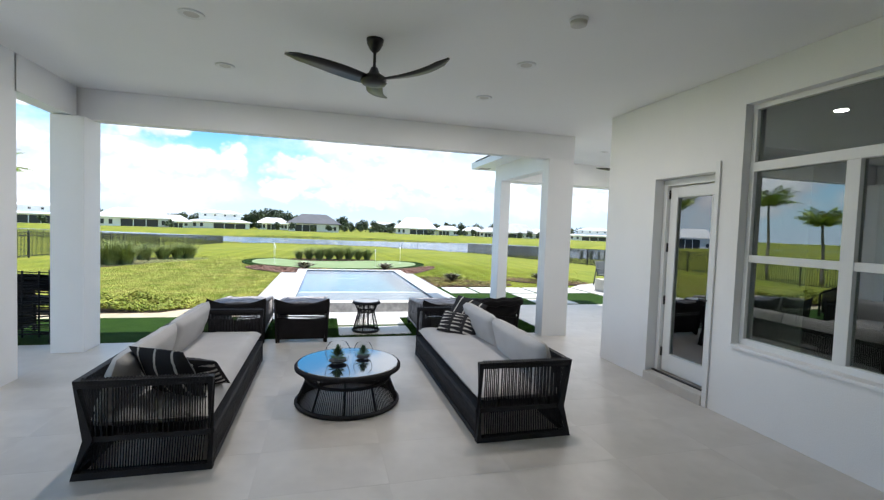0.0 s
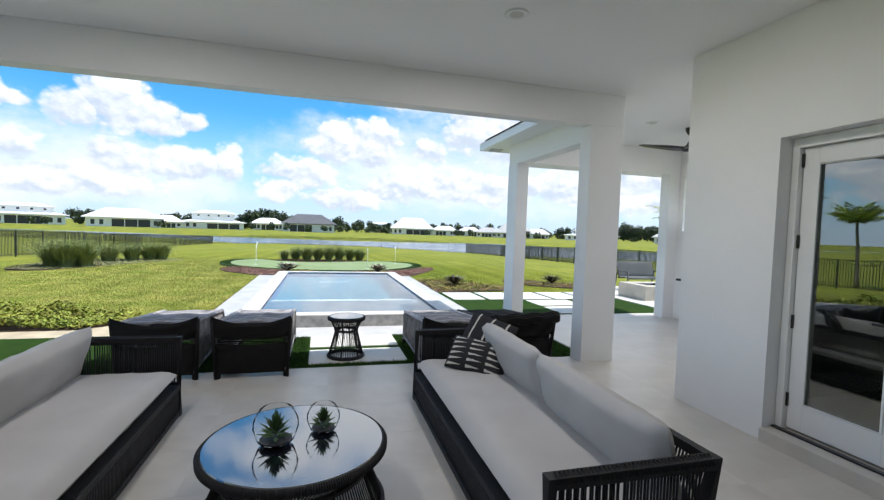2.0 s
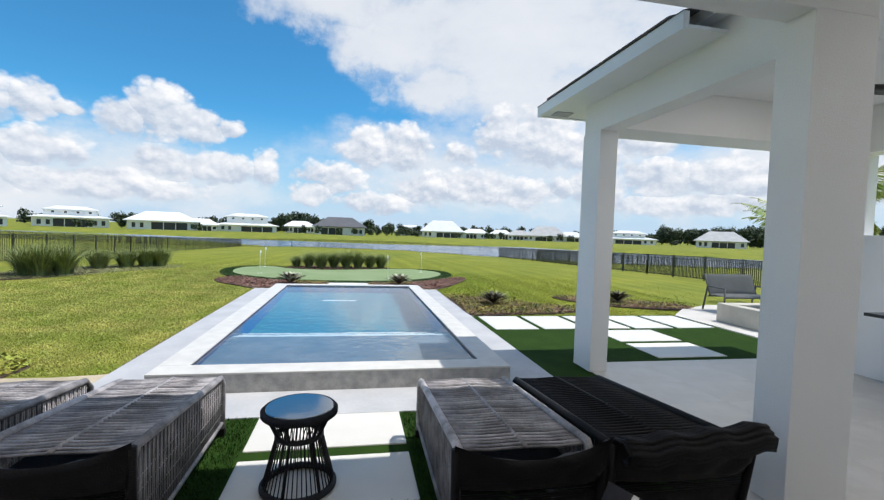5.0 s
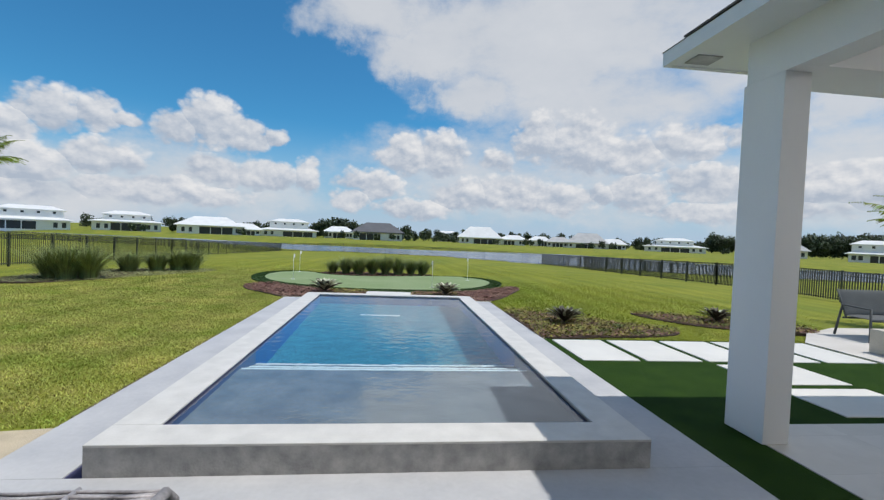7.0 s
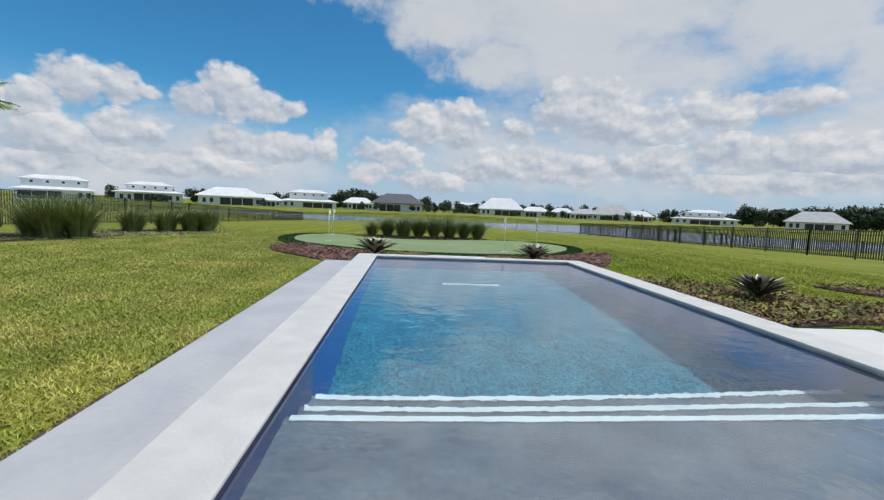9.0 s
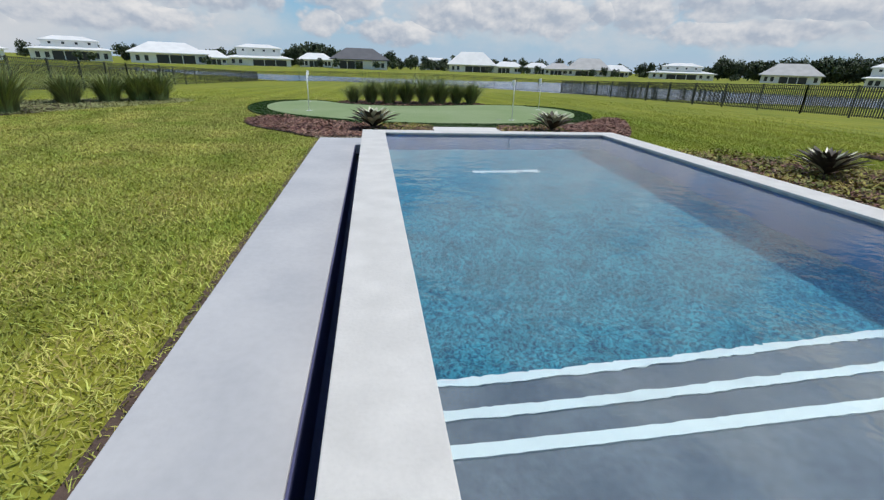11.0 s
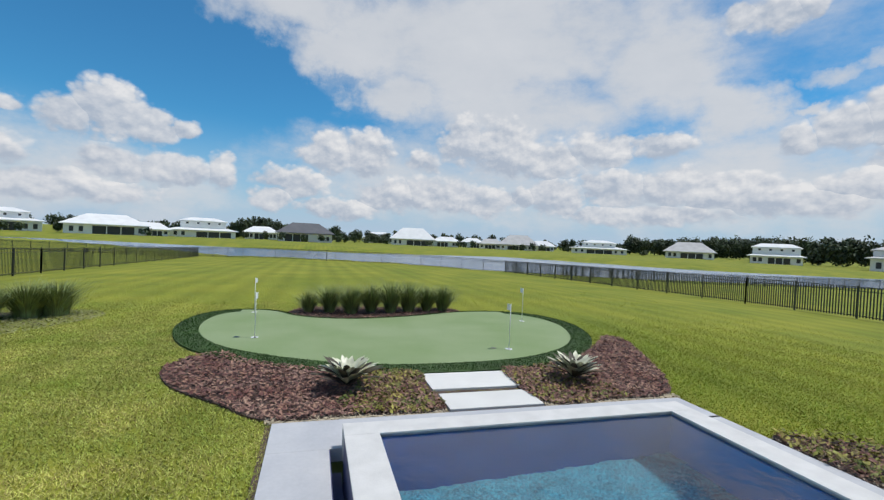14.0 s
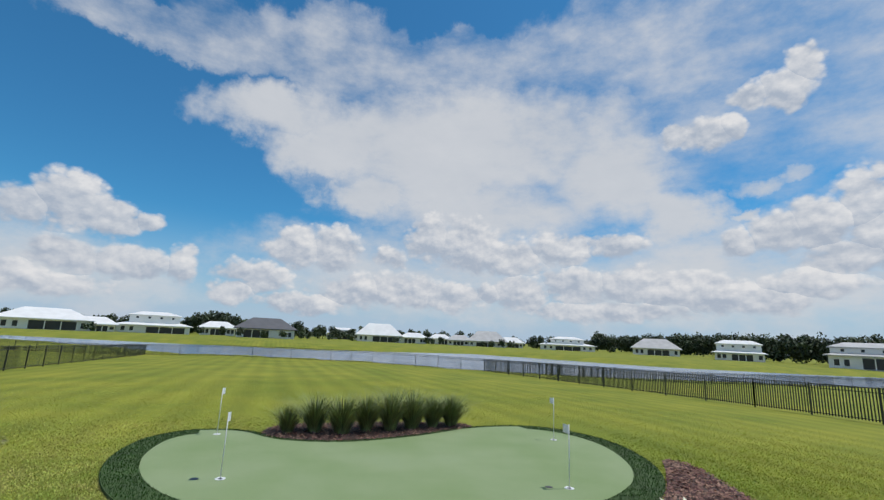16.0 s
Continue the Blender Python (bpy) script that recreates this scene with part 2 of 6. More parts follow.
BLADEFAR = mat("far_lawn_blades", (0.270, 0.330, 0.036), 0.6, var=0.18, scale=0.35, fine=4, bump=0.0, col2=(0.430, 0.440, 0.068), island=0.22, spec=0.2, stripes=0.09)
TURF = mat("dark_synthetic_turf", (0.020, 0.048, 0.009), 0.9, var=0.25, scale=3, fine=140, bump=0.8, col2=(0.030, 0.064, 0.012), spec=0.05)
TURFBLADE = mat("synthetic_blades", (0.026, 0.066, 0.011), 0.7, var=0.2, scale=3, fine=6, bump=0.0, island=0.6, spec=0.1)
GREEN = mat("putting_turf", (0.210, 0.285, 0.128), 0.9, var=0.07, scale=0.7, fine=160, bump=0.5, col2=(0.265, 0.330, 0.180), spec=0.15)
FRINGE = mat("fringe_turf", (0.045, 0.085, 0.020), 0.9, var=0.25, scale=3, fine=120, bump=0.8)
MULCHBED = mat("mulch_soil", (0.095, 0.062, 0.048), 0.95, var=0.3, scale=5, fine=60, bump=0.9)
MULCH = mat("mulch_chips", (0.175, 0.070, 0.055), 0.9, var=0.35, scale=2.5, fine=30, bump=0.2, col2=(0.275, 0.160, 0.125), island=1.4)
SAND = mat("pale_sand_gravel", (0.50, 0.42, 0.30), 0.95, var=0.15, scale=4, fine=120, bump=0.6)
LITTER = mat("dry_leaf_litter", (0.20, 0.20, 0.08), 0.95, var=0.3, scale=1.5, fine=30, bump=0.2, col2=(0.30, 0.30, 0.13), island=0.8)
COVER = mat("ground_cover_leaves", (0.170, 0.215, 0.032), 0.6, var=0.3, scale=1.2, fine=9, bump=0.0, spec=0.2, col2=(0.33, 0.33, 0.06), island=0.9)
COVERLOW = mat("low_bed_leaves", (0.095, 0.125, 0.028), 0.6, var=0.4, scale=3.5, fine=9, bump=0.0, spec=0.2, col2=(0.34, 0.27, 0.075), island=1.0)
AGAVE = mat("bromeliad_leaf", (0.040, 0.026, 0.022), 0.65, var=0.25, scale=5, fine=18, bump=0.1, col2=(0.085, 0.075, 0.042), island=0.8)
# pale copy of the leaf colour, with sunlight painted in
SUNLITLEAF = mat("sunlit_bromeliad_leaf", (0.58, 0.58, 0.42), 0.4, var=0.2, scale=5, fine=18, bump=0.1, island=0.4)
REED = mat("ornamental_grass", (0.100, 0.130, 0.036), 0.6, var=0.3, scale=3, fine=8, bump=0.0, col2=(0.32, 0.36, 0.13), island=0.8)
FROND = mat("palm_frond", (0.19, 0.28, 0.04), 0.45, var=0.2, scale=3, fine=10, bump=0.0, col2=(0.32, 0.36, 0.07), island=0.7)
TRUNK = mat("palm_trunk", (0.20, 0.17, 0.13), 0.9, var=0.25, scale=6, fine=30, bump=0.6)
FOREST = mat("far_foliage", (0.040, 0.058, 0.030), 0.8, var=0.3, scale=0.15, fine=2, bump=0.0, col2=(0.075, 0.100, 0.048), island=0.6)
ROPE = mat("charcoal_rope", (0.018, 0.017, 0.020), 0.6, var=0.25, scale=12, fine=220, bump=0.5, spec=0.3)
STRAP = mat("grey_wicker_strap", (0.27, 0.255, 0.265), 0.55, var=0.45, scale=8, fine=60, bump=0.4, rnd=0.8)
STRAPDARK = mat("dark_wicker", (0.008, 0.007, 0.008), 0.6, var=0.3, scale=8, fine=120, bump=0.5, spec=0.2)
FABRIC = mat("oatmeal_canvas", (0.475, 0.462, 0.46), 0.9, var=0.05, scale=3, fine=260, bump=0.35)
GLASSTOP = mat("black_glass", (0.006, 0.008, 0.014), 0.06, var=0.05, scale=2, fine=3, bump=0.0, spec=0.9, coat=1.0)
BLACK = mat("matt_black_metal", (0.010, 0.010, 0.011), 0.35, metal=0.0, var=0.15, scale=5, fine=60, bump=0.05)
STEEL = mat("stainless_steel", (0.55, 0.56, 0.57), 0.25, metal=1.0, var=0.06, scale=3, fine=90, bump=0.02)
FENCE = mat("dark_fence_metal", (0.016, 0.020, 0.018), 0.4, var=0.2, scale=3, fine=30, bump=0.03)
SHINGLE = mat("dark_roof_tile", (0.095, 0.092, 0.092), 0.85, var=0.2, scale=3, fine=40, bump=0.3, rnd=0.3)
HWALL = mat("far_house_stucco", (0.84, 0.83, 0.81), 0.8, var=0.05, scale=0.3, fine=3, bump=0.05)
HROOF = mat("far_white_roof", (0.72, 0.72, 0.71), 0.7, var=0.06, scale=0.4, fine=4, bump=0.2)
HROOFD = mat("far_grey_roof", (0.115, 0.115, 0.125), 0.8, var=0.12, scale=0.4, fine=4, bump=0.2)
HROOFM = mat("far_tan_roof", (0.47, 0.46, 0.45), 0.8, var=0.1, scale=0.4, fine=4, bump=0.2)
HDARK = mat("far_shaded_opening", (0.035, 0.035, 0.037), 0.5, var=0.2, scale=0.4, fine=4, bump=0.0)
FIRESTONE = mat("cream_stone_block", (0.55, 0.50, 0.42), 0.85, var=0.12, scale=3, fine=40, bump=0.4)
SLING = mat("grey_sling_fabric", (0.10, 0.105, 0.105), 0.8, var=0.1, scale=4, fine=150, bump=0.3)
# pebble specks, with caustics and reflection patches painted in as mottling
BASIN = mat("pebble_caustic_plaster", (0.004, 0.050, 0.090), 0.8, var=0.75, scale=62, fine=5, bump=0.6, col2=(0.034, 0.220, 0.290), sharp=0.11)
# basin wall plaster: shade and sky reflection are put into the navy colour
BASINWALL = mat("shade_navy_plaster", (0.010, 0.080, 0.330), 0.8, var=0.25, scale=3, fine=24, bump=0.3, col2=(0.018, 0.115, 0.420))
SHELF = mat("grey_pool_plaster", (0.095, 0.106, 0.128), 0.8, var=0.35, scale=3.5, fine=34, bump=0.3, col2=(0.165, 0.178, 0.200))
TILEWHITE = mat("white_pool_tile", (0.66, 0.72, 0.74), 0.4, var=0.03, scale=5, fine=40, bump=0.02)
SLOT = mat("dark_blue_channel", (0.070, 0.075, 0.165), 0.6, var=0.2, scale=3, fine=30, bump=0.1)
ROOM = mat("dim_room_grey", (0.20, 0.21, 0.19), 0.8, var=0.05, scale=1, fine=20, bump=0.05)
WOODDARK = mat("dark_countertop", (0.018, 0.018, 0.018), 0.25, var=0.2, scale=3, fine=50, bump=0.02)
SUCC = mat("succulent_green", (0.075, 0.140, 0.050), 0.5, var=0.25, scale=20, fine=90, bump=0.1, island=0.5)
PEBBLE = mat("dark_pebbles", (0.04, 0.04, 0.045), 0.6, var=0.4, scale=60, fine=120, bump=0.5)


def glass_mat(name, tint, gloss_rough=0.01, ior=1.5, bump=0.0, bscale=3.0, bdist=0.02, boost=0.0, bend=False, gloss=(1, 1, 1)):
    mt = bpy.data.materials.new(name)
    mt.use_nodes = True
    nt = mt.node_tree
    N, L = nt.nodes, nt.links
    N.remove(N["Principled BSDF"])
    tr, gl, fr, mx = N.new("ShaderNodeBsdfRefraction" if bend else "ShaderNodeBsdfTransparent"), N.new("ShaderNodeBsdfGlossy"), N.new("ShaderNodeFresnel"), N.new("ShaderNodeMixShader")
    tr.inputs[0].default_value = (*tint, 1)
    if bend:
        tr.inputs["IOR"].default_value, tr.inputs["Roughness"].default_value = ior, 0.0
    gl.inputs["Roughness"].default_value = gloss_rough
    gl.inputs["Color"].default_value = (*gloss, 1)
    fr.inputs[0].default_value = ior
    fac = fr.outputs[0]
    if boost:
        a = N.new("ShaderNodeMath")
        a.operation, a.use_clamp = "ADD", True
        L.new(fac, a.inputs[0])
        a.inputs[1].default_value = boost
        fac = a.outputs[0]
    L.new(fac, mx.inputs[0])
    L.new(tr.outputs[0], mx.inputs[1])
    L.new(gl.outputs[0], mx.inputs[2])
    L.new(mx.outputs[0], N["Material Output"].inputs[0])
    if bump:
        tc, nz, bn = N.new("ShaderNodeTexCoord"), N.new("ShaderNodeTexNoise"), N.new("ShaderNodeBump")
        L.new(tc.outputs["Object"], nz.inputs["Vector"])
        nz.inputs["Scale"].default_value, nz.inputs["Detail"].default_value = bscale, 3.0
        bn.inputs["Strength"].default_value, bn.inputs["Distance"].default_value = bump, bdist
        L.new(nz.outputs["Fac"], bn.inputs["Height"])
        L.new(bn.outputs[0], gl.inputs["Normal"])
        L.new(bn.outputs[0], fr.inputs["Normal"])
        if bend:
            L.new(bn.outputs[0], tr.inputs["Normal"])
    return mt


WATER = glass_mat("pool_water", (0.84, 0.95, 0.98), 0.02, 1.33, bump=0.40, bscale=6.5, bdist=0.010, boost=0.07, bend=True, gloss=(0.92, 0.96, 1.0))
LAKE = mat("lake_water", (0.22, 0.28, 0.38), 0.2, var=0.08, scale=0.05, fine=1.5, bump=0.1, spec=0.5)
PANE = glass_mat("window_glass", (0.46, 0.54, 0.49), 0.0, 1.5, boost=0.18)
BOWL = glass_mat("clear_bowl_glass", (0.97, 0.98, 0.98), 0.0, 1.06)
for sock in ("IOR", "Coat IOR"):
    GLASSTOP.node_tree.nodes["Principled BSDF"].inputs[sock].default_value = 2.1


def stripe_mat(name, dashes):
    """Black cloth with white woven lines, or with rows of short tapered dashes."""
    mt = bpy.data.materials.new(name)
    mt.use_nodes = True
    nt = mt.node_tree
    N, L = nt.nodes, nt.links
    b = N["Principled BSDF"]
    b.inputs["Roughness"].default_value = 0.9
    tc, sp = N.new("ShaderNodeTexCoord"), N.new("ShaderNodeSeparateXYZ")
    L.new(tc.outputs["Object"], sp.inputs[0])

    def m(op, a, bb=0.0, c=0.0):
        n = N.new("ShaderNodeMath")
        n.operation = op
        for s, v in zip(n.inputs, (a, bb, c)):
            if isinstance(v, bpy.types.NodeSocket):
                L.new(v, s)
            else:
                s.default_value = v
        return n.outputs[0]

    wob = N.new("ShaderNodeTexNoise")
    wob.inputs["Scale"].default_value = 40
    L.new(tc.outputs["Object"], wob.inputs["Vector"])
    j = m("MULTIPLY", m("SUBTRACT", wob.outputs["Fac"], 0.5), 0.012)
    x, y = m("ADD", sp.outputs[0], j), m("ADD", sp.outputs[1], j)
    if dashes:
        fx = m("FRACT", m("MULTIPLY_ADD", x, 1 / 0.17, 0.5))
        fy = m("ABSOLUTE", m("SUBTRACT", m("FRACT", m("MULTIPLY", y, 1 / 0.052)), 0.5))
        f = m("LESS_THAN", m("ADD", fy, m("MULTIPLY", fx, 0.30)), 0.26)
        f = m("MULTIPLY", f, m("GREATER_THAN", fx, 0.08))
    else:
        f = m("LESS_THAN", m("ABSOLUTE", m("SUBTRACT", m("FRACT", m("MULTIPLY_ADD", x, 1 / 0.15, 0.5)), 0.5)), 0.06)
    mx = N.new("ShaderNodeMix")
    mx.data_type = "RGBA"
    L.new(f, mx.inputs["Factor"])
    mx.inputs["A"].default_value, mx.inputs["B"].default_value = (0.014, 0.013, 0.016, 1), (0.50, 0.48, 0.45, 1)
    L.new(mx.outputs["Result"], b.inputs["Base Color"])
    return mt


PILLOW_LINES, PILLOW_DASHES = stripe_mat("lined_pillow_cloth", False), stripe_mat("dashed_pillow_cloth", True)


# ---- builders ----
def add_box(bm, a, b, bevel=0.0, seg=2):
    r = bmesh.ops.create_cube(bm, size=1)
    vs = r["verts"]
    for v in vs:
        v.co = Vector([(a[i] + b[i]) / 2 + v.co[i] * (b[i] - a[i]) for i in range(3)])
    if bevel:
        es = list({e for v in vs for e in v.link_edges})
        bmesh.ops.bevel(bm, geom=es, offset=bevel, segments=seg, profile=0.6, affect="EDGES")
    return bm


def box(a, b, bevel=0.0, seg=2):
    return add_box(bmesh.new(), a, b, bevel, seg)


def finish(name, me, material, parent=None, label="", smooth=False):
    if material and not me.materials:
        me.materials.append(material)
    if smooth:
        me.polygons.foreach_set("use_smooth", [True] * len(me.polygons))
    ob = new(name, me)
    if parent:
        ob.parent = parent
    if label:
        ob["label"] = label
    return ob


def part(name, bm, material, parent=None, label="", smooth=False):
    me = bpy.data.meshes.new(name)
    bmesh.ops.recalc_face_normals(bm, faces=bm.faces)
    bm.to_mesh(me)
    bm.free()
    return finish(name, me, material, parent, label, smooth)


def raw(name, verts, faces, material, parent=None, label="", smooth=False):
    me = bpy.data.meshes.new(name)
    me.from_pydata(verts, [], faces)
    me.update()
    return finish(name, me, material, parent, label, smooth)


def thing(name, label, category, group="", at=(0, 0, 0), rz=0):
    ob = new(name)
    ob.matrix_basis = pose(*at, 0, 0, rz)
    return tagged(ob, label, category, group)


def fixed(ob, label="", category=""):
    return tagged(ob, label, category, kind="structure")


def tubes(lines, r, n=4, closed=False):
    """Verts and faces of thin tubes along polylines."""
    V, F = [], []
    for line in lines:
        pts = [Vector(p) for p in line]
        k = len(pts)
        base = len(V)
        for i, p in enumerate(pts):
            t = (pts[(i + 1) % k] - pts[i - 1]) if closed else (pts[min(i + 1, k - 1)] - pts[max(i - 1, 0)])
            t.normalize()
            u = t.orthogonal() if abs(t.z) > 0.9 else t.cross(Vector((0, 0, 1)))
            if abs(t.z) > 0.9:
                u = Vector((1, 0, 0)) - t * t.x
            u.normalize()
            w = t.cross(u)
            rr = r[i] if isinstance(r, (list, tuple)) else r
            for j in range(n):
                a = 2 * math.pi * (j + 0.5) / n
                V.append(p + (u * math.cos(a) + w * math.sin(a)) * rr)
        for i in range(k if closed else k - 1):
            i2 = (i + 1) % k
            for j in range(n):
                j2 = (j + 1) % n
                F.append((base + i * n + j, base + i * n + j2, base + i2 * n + j2, base + i2 * n + j))
        if not closed:
            F.append(tuple(base + j for j in range(n))[::-1])
            F.append(tuple(base + (k - 1) * n + j for j in range(n)))
    return V, F


def tube_lines(loop, r):
    """A bmesh of one closed tube along a loop."""
    bm = bmesh.new()
    V, F = tubes([loop], r, 4, True)
    vs = [bm.verts.new(v) for v in V]
    for f in F:
        bm.faces.new([vs[i] for i in f])
    return bm


def tube_part(name, lines, r, material, parent, n=5, closed=False, label="", smooth=True):
    V, F = tubes(lines, r, n, closed)
    return raw(name, V, F, material, parent, label, smooth)


def ring(cx, cy, z, r, n=40):
    return [(cx + r * math.cos(2 * math.pi * i / n), cy + r * math.sin(2 * math.pi * i / n), z) for i in range(n)]


def lathe(profile, n=32, cx=0.0, cy=0.0):
    V, F = [], []
    for r, z in profile:
        for i in range(n):
            a = 2 * math.pi * i / n
            V.append((cx + r * math.cos(a), cy + r * math.sin(a), z))
    for k in range(len(profile) - 1):
        for i in range(n):
            j = (i + 1) % n
            F.append((k * n + i, k * n + j, (k + 1) * n + j, (k + 1) * n + i))
    F.append(tuple(range(n))[::-1])
    F.append(tuple((len(profile) - 1) * n + i for i in range(n)))
    return V, F


def cushion(sx, sy, sz, puff=0.25, nx=14, ny=14, seed=0, wrinkle=0.006):
    """A soft pad, centred, full size sx, sy, sz: rounded at the rim, slightly swollen."""
    V, F = [], []
    rnd = random.Random(seed)
    off = Vector((rnd.random() * 50, rnd.random() * 50, 0))
    for side in (1, -1):
        for i in range(nx + 1):
            for j in range(ny + 1):
                u, v = 2 * i / nx - 1, 2 * j / ny - 1
                u2, v2 = math.sin(u * math.pi / 2) * 0.35 + u * 0.65, math.sin(v * math.pi / 2) * 0.35 + v * 0.65
                e = (1 - abs(u2) ** 8) * (1 - abs(v2) ** 8)
                h = (e ** 0.35) * (1 - puff + puff * (1 - u2 * u2) * (1 - v2 * v2)) if e > 0 else 0.0
                p = Vector((u2 * sx / 2, v2 * sy / 2, side * h * sz / 2))
                p.z += wrinkle * noise.noise(Vector((p.x * 9, p.y * 9, side * 3.0)) + off) * (1 if e > 0.02 else 0)
                V.append(p)
    m = (nx + 1) * (ny + 1)
    for s in (0, 1):
        for i in range(nx):
            for j in range(ny):
                a = s * m + i * (ny + 1) + j
                q = (a, a + ny + 1, a + ny + 2, a + 1)
                F.append(q if s == 0 else q[::-1])
    return V, F


def place(V, mtx):
    return [mtx @ Vector(v) for v in V]


def spline(pts, per=8):
    out = []
    k = len(pts)
    for i in range(k):
        p0, p1, p2, p3 = (Vector((*pts[(i + d) % k], 0)) for d in (-1, 0, 1, 2))
        for s in range(per):
            t = s / per
            q = 0.5 * ((2 * p1) + (p2 - p0) * t + (2 * p0 - 5 * p1 + 4 * p2 - p3) * t * t + (3 * p1 - p0 - 3 * p2 + p3) * t ** 3)
            out.append((q.x, q.y))
    return out


def inside_np(poly, X, Y):
    c = np.zeros(len(X), bool)
    n = len(poly)
    for i in range(n):
        (x1, y1), (x2, y2) = poly[i], poly[i - 1]
        if y1 != y2:
            c ^= ((y1 > Y) != (y2 > Y)) & (X < (x2 - x1) * (Y - y1) / (y2 - y1) + x1)
    return c


def slab_poly(poly, z0, z1):
    """A prism over a polygon, its top face fanned round its middle."""
    bm = bmesh.new()
    lo = [bm.verts.new((x, y, z0)) for x, y in poly]
    hi = [bm.verts.new((x, y, z1)) for x, y in poly]
    n = len(poly)
    for i in range(n):
        bm.faces.new((lo[i - 1], lo[i], hi[i], hi[i - 1]))
    f = bm.faces.new(hi)
    bmesh.ops.triangulate(bm, faces=[f])
    return bm


def np_mesh(name, co, tris, material, parent=None, label="", smooth=False):
    me = bpy.data.meshes.new(name)
    me.vertices.add(len(co))
    me.vertices.foreach_set("co", co.astype(np.float32).ravel())
    me.loops.add(len(tris) * 3)
    me.loops.foreach_set("vertex_index", tris.astype(np.int32).ravel())
    me.polygons.add(len(tris))
    me.polygons.foreach_set("loop_start", np.arange(0, len(tris) * 3, 3, dtype=np.int32))
    me.update(calc_edges=True)
    return finish(name, me, material, parent, label, smooth)


def blades(name, X, Y, Z, h, w, lean, material, seed, parent=None, label=""):
    """One bent triangle pair for every root: grass."""
    g = np.random.default_rng(seed)
    n = len(X)
    a, b = g.uniform(0, 2 * np.pi, n), g.uniform(0, 2 * np.pi, n)
    H = h * g.uniform(0.6, 1.25, n)
    W = w * g.uniform(0.7, 1.3, n)
    Ln = lean * g.uniform(0.2, 1.4, n)
    root = np.stack([X, Y, Z], 1)
    side = np.stack([np.cos(a), np.sin(a), np.zeros(n)], 1) * W[:, None] / 2
    lo = np.stack([np.cos(b) * Ln * 0.35, np.sin(b) * Ln * 0.35, H * 0.6], 1)
    tip = np.stack([np.cos(b) * Ln, np.sin(b) * Ln, H], 1)
    co = np.stack([root - side, root + side, root + lo + side * 0.7, root + lo - side * 0.7, root + tip], 1).reshape(-1, 3)
    i = np.arange(n)[:, None] * 5
    tris = np.concatenate([i + [0, 1, 2], i + [0, 2, 3], i + [3, 2, 4]], 0)
    return np_mesh(name, co, tris, material, parent, label)


def flakes(name, X, Y, Z, size, tilt, material, seed, parent=None, label="", aspect=0.5):
    """Small tilted quads: wood chips, leaves."""
    g = np.random.default_rng(seed)
    n = len(X)
    a = g.uniform(0, 2 * np.pi, n)
    S = size * g.uniform(0.5, 1.5, n)
    u = np.stack([np.cos(a), np.sin(a), g.uniform(-tilt, tilt, n)], 1) * S[:, None] / 2
    v = np.stack([-np.sin(a), np.cos(a), g.uniform(-tilt, tilt, n)], 1) * (S * aspect)[:, None] / 2
    c = np.stack([X, Y, Z], 1)
    co = np.stack([c - u, c + v, c + u, c - v], 1).reshape(-1, 3)
    i = np.arange(n)[:, None] * 4
    return np_mesh(name, co, np.concatenate([i + [0, 1, 2], i + [0, 2, 3]], 0), material, parent, label)


# ---- ground, lake ----
NEAR_SHORE = ((-400, 185), (-60, 140), (-30, 112), (-16, 95), (18, 68), (40, 66), (63, 61), (90, 54), (119, 46), (400, -30))
FAR_SHORE = ((-400, 190), (-60, 150), (-24, 134), (8, 125), (55, 136), (72, 108), (82, 92), (102, 82), (119, 76), (400, 20))


def along(table, x):
    return float(np.interp(x, [p[0] for p in table], [p[1] for p in table]))


def ground_z(x, y):
    z = -0.03 - 0.025 * max(0.0, y - 26) - 0.03 * max(0.0, abs(x) - 7) * min(1.0, max(0.0, (y - 8) / 8))
    z = max(z, -1.75)
    yn, yf = along(NEAR_SHORE, x), along(FAR_SHORE, x)
    if y > yn - 5:
        s = min(1.0, (y - yn + 5) / 7)
        z = z * (1 - s) + -3.2 * s
    if y > yf - 2:
        s = min(1.0, (y - yf + 2) / 26)
        z = -3.2 + (2.25 * math.sin(s * math.pi / 2))
    return z


def build_ground():
    xs = sorted(set([-1500, -900, -600, -400, -300, -240] + list(range(-200, -30, 8)) + list(np.arange(-30, 30, 1.5)) + list(range(30, 200, 8)) + [200, 240, 300, 400, 600, 900, 1500] + [-2.0, 2.9]))
    ys = sorted(set([-60, -30, -10, 0, 4, 8] + list(np.arange(9, 60, 1.5)) + list(np.arange(60, 260, 5)) + [300, 400, 600, 1000, 1600] + [9.62, 18.18]))
    V = [(x, y, ground_z(x, y)) for y in ys for x in xs]
    nx = len(xs)
    F = []
    for j in range(len(ys) - 1):
        for i in range(nx - 1):
            cx, cy = (xs[i] + xs[i + 1]) / 2, (ys[j] + ys[j + 1]) / 2
            if -2.0 < cx < 2.9 and 9.62 < cy < 18.18:
                continue
            a = j * nx + i
            F.append((a, a + 1, a + 1 + nx, a + nx))
    return fixed(raw("ground", V, F, LAWN, smooth=True), "mown yellow-green lawn sloping down to a lake", "lawn")


build_ground()
lake = raw("water", [(x, y, -2.2) for x, y in ((-900, 20), (900, 20), (900, 320), (-900, 320))], [(0, 1, 2, 3)], LAKE)
fixed(lake, "pale blue-grey lake behind the back fence", "lake")

# grass of the near lawn
rng = np.random.default_rng(5)


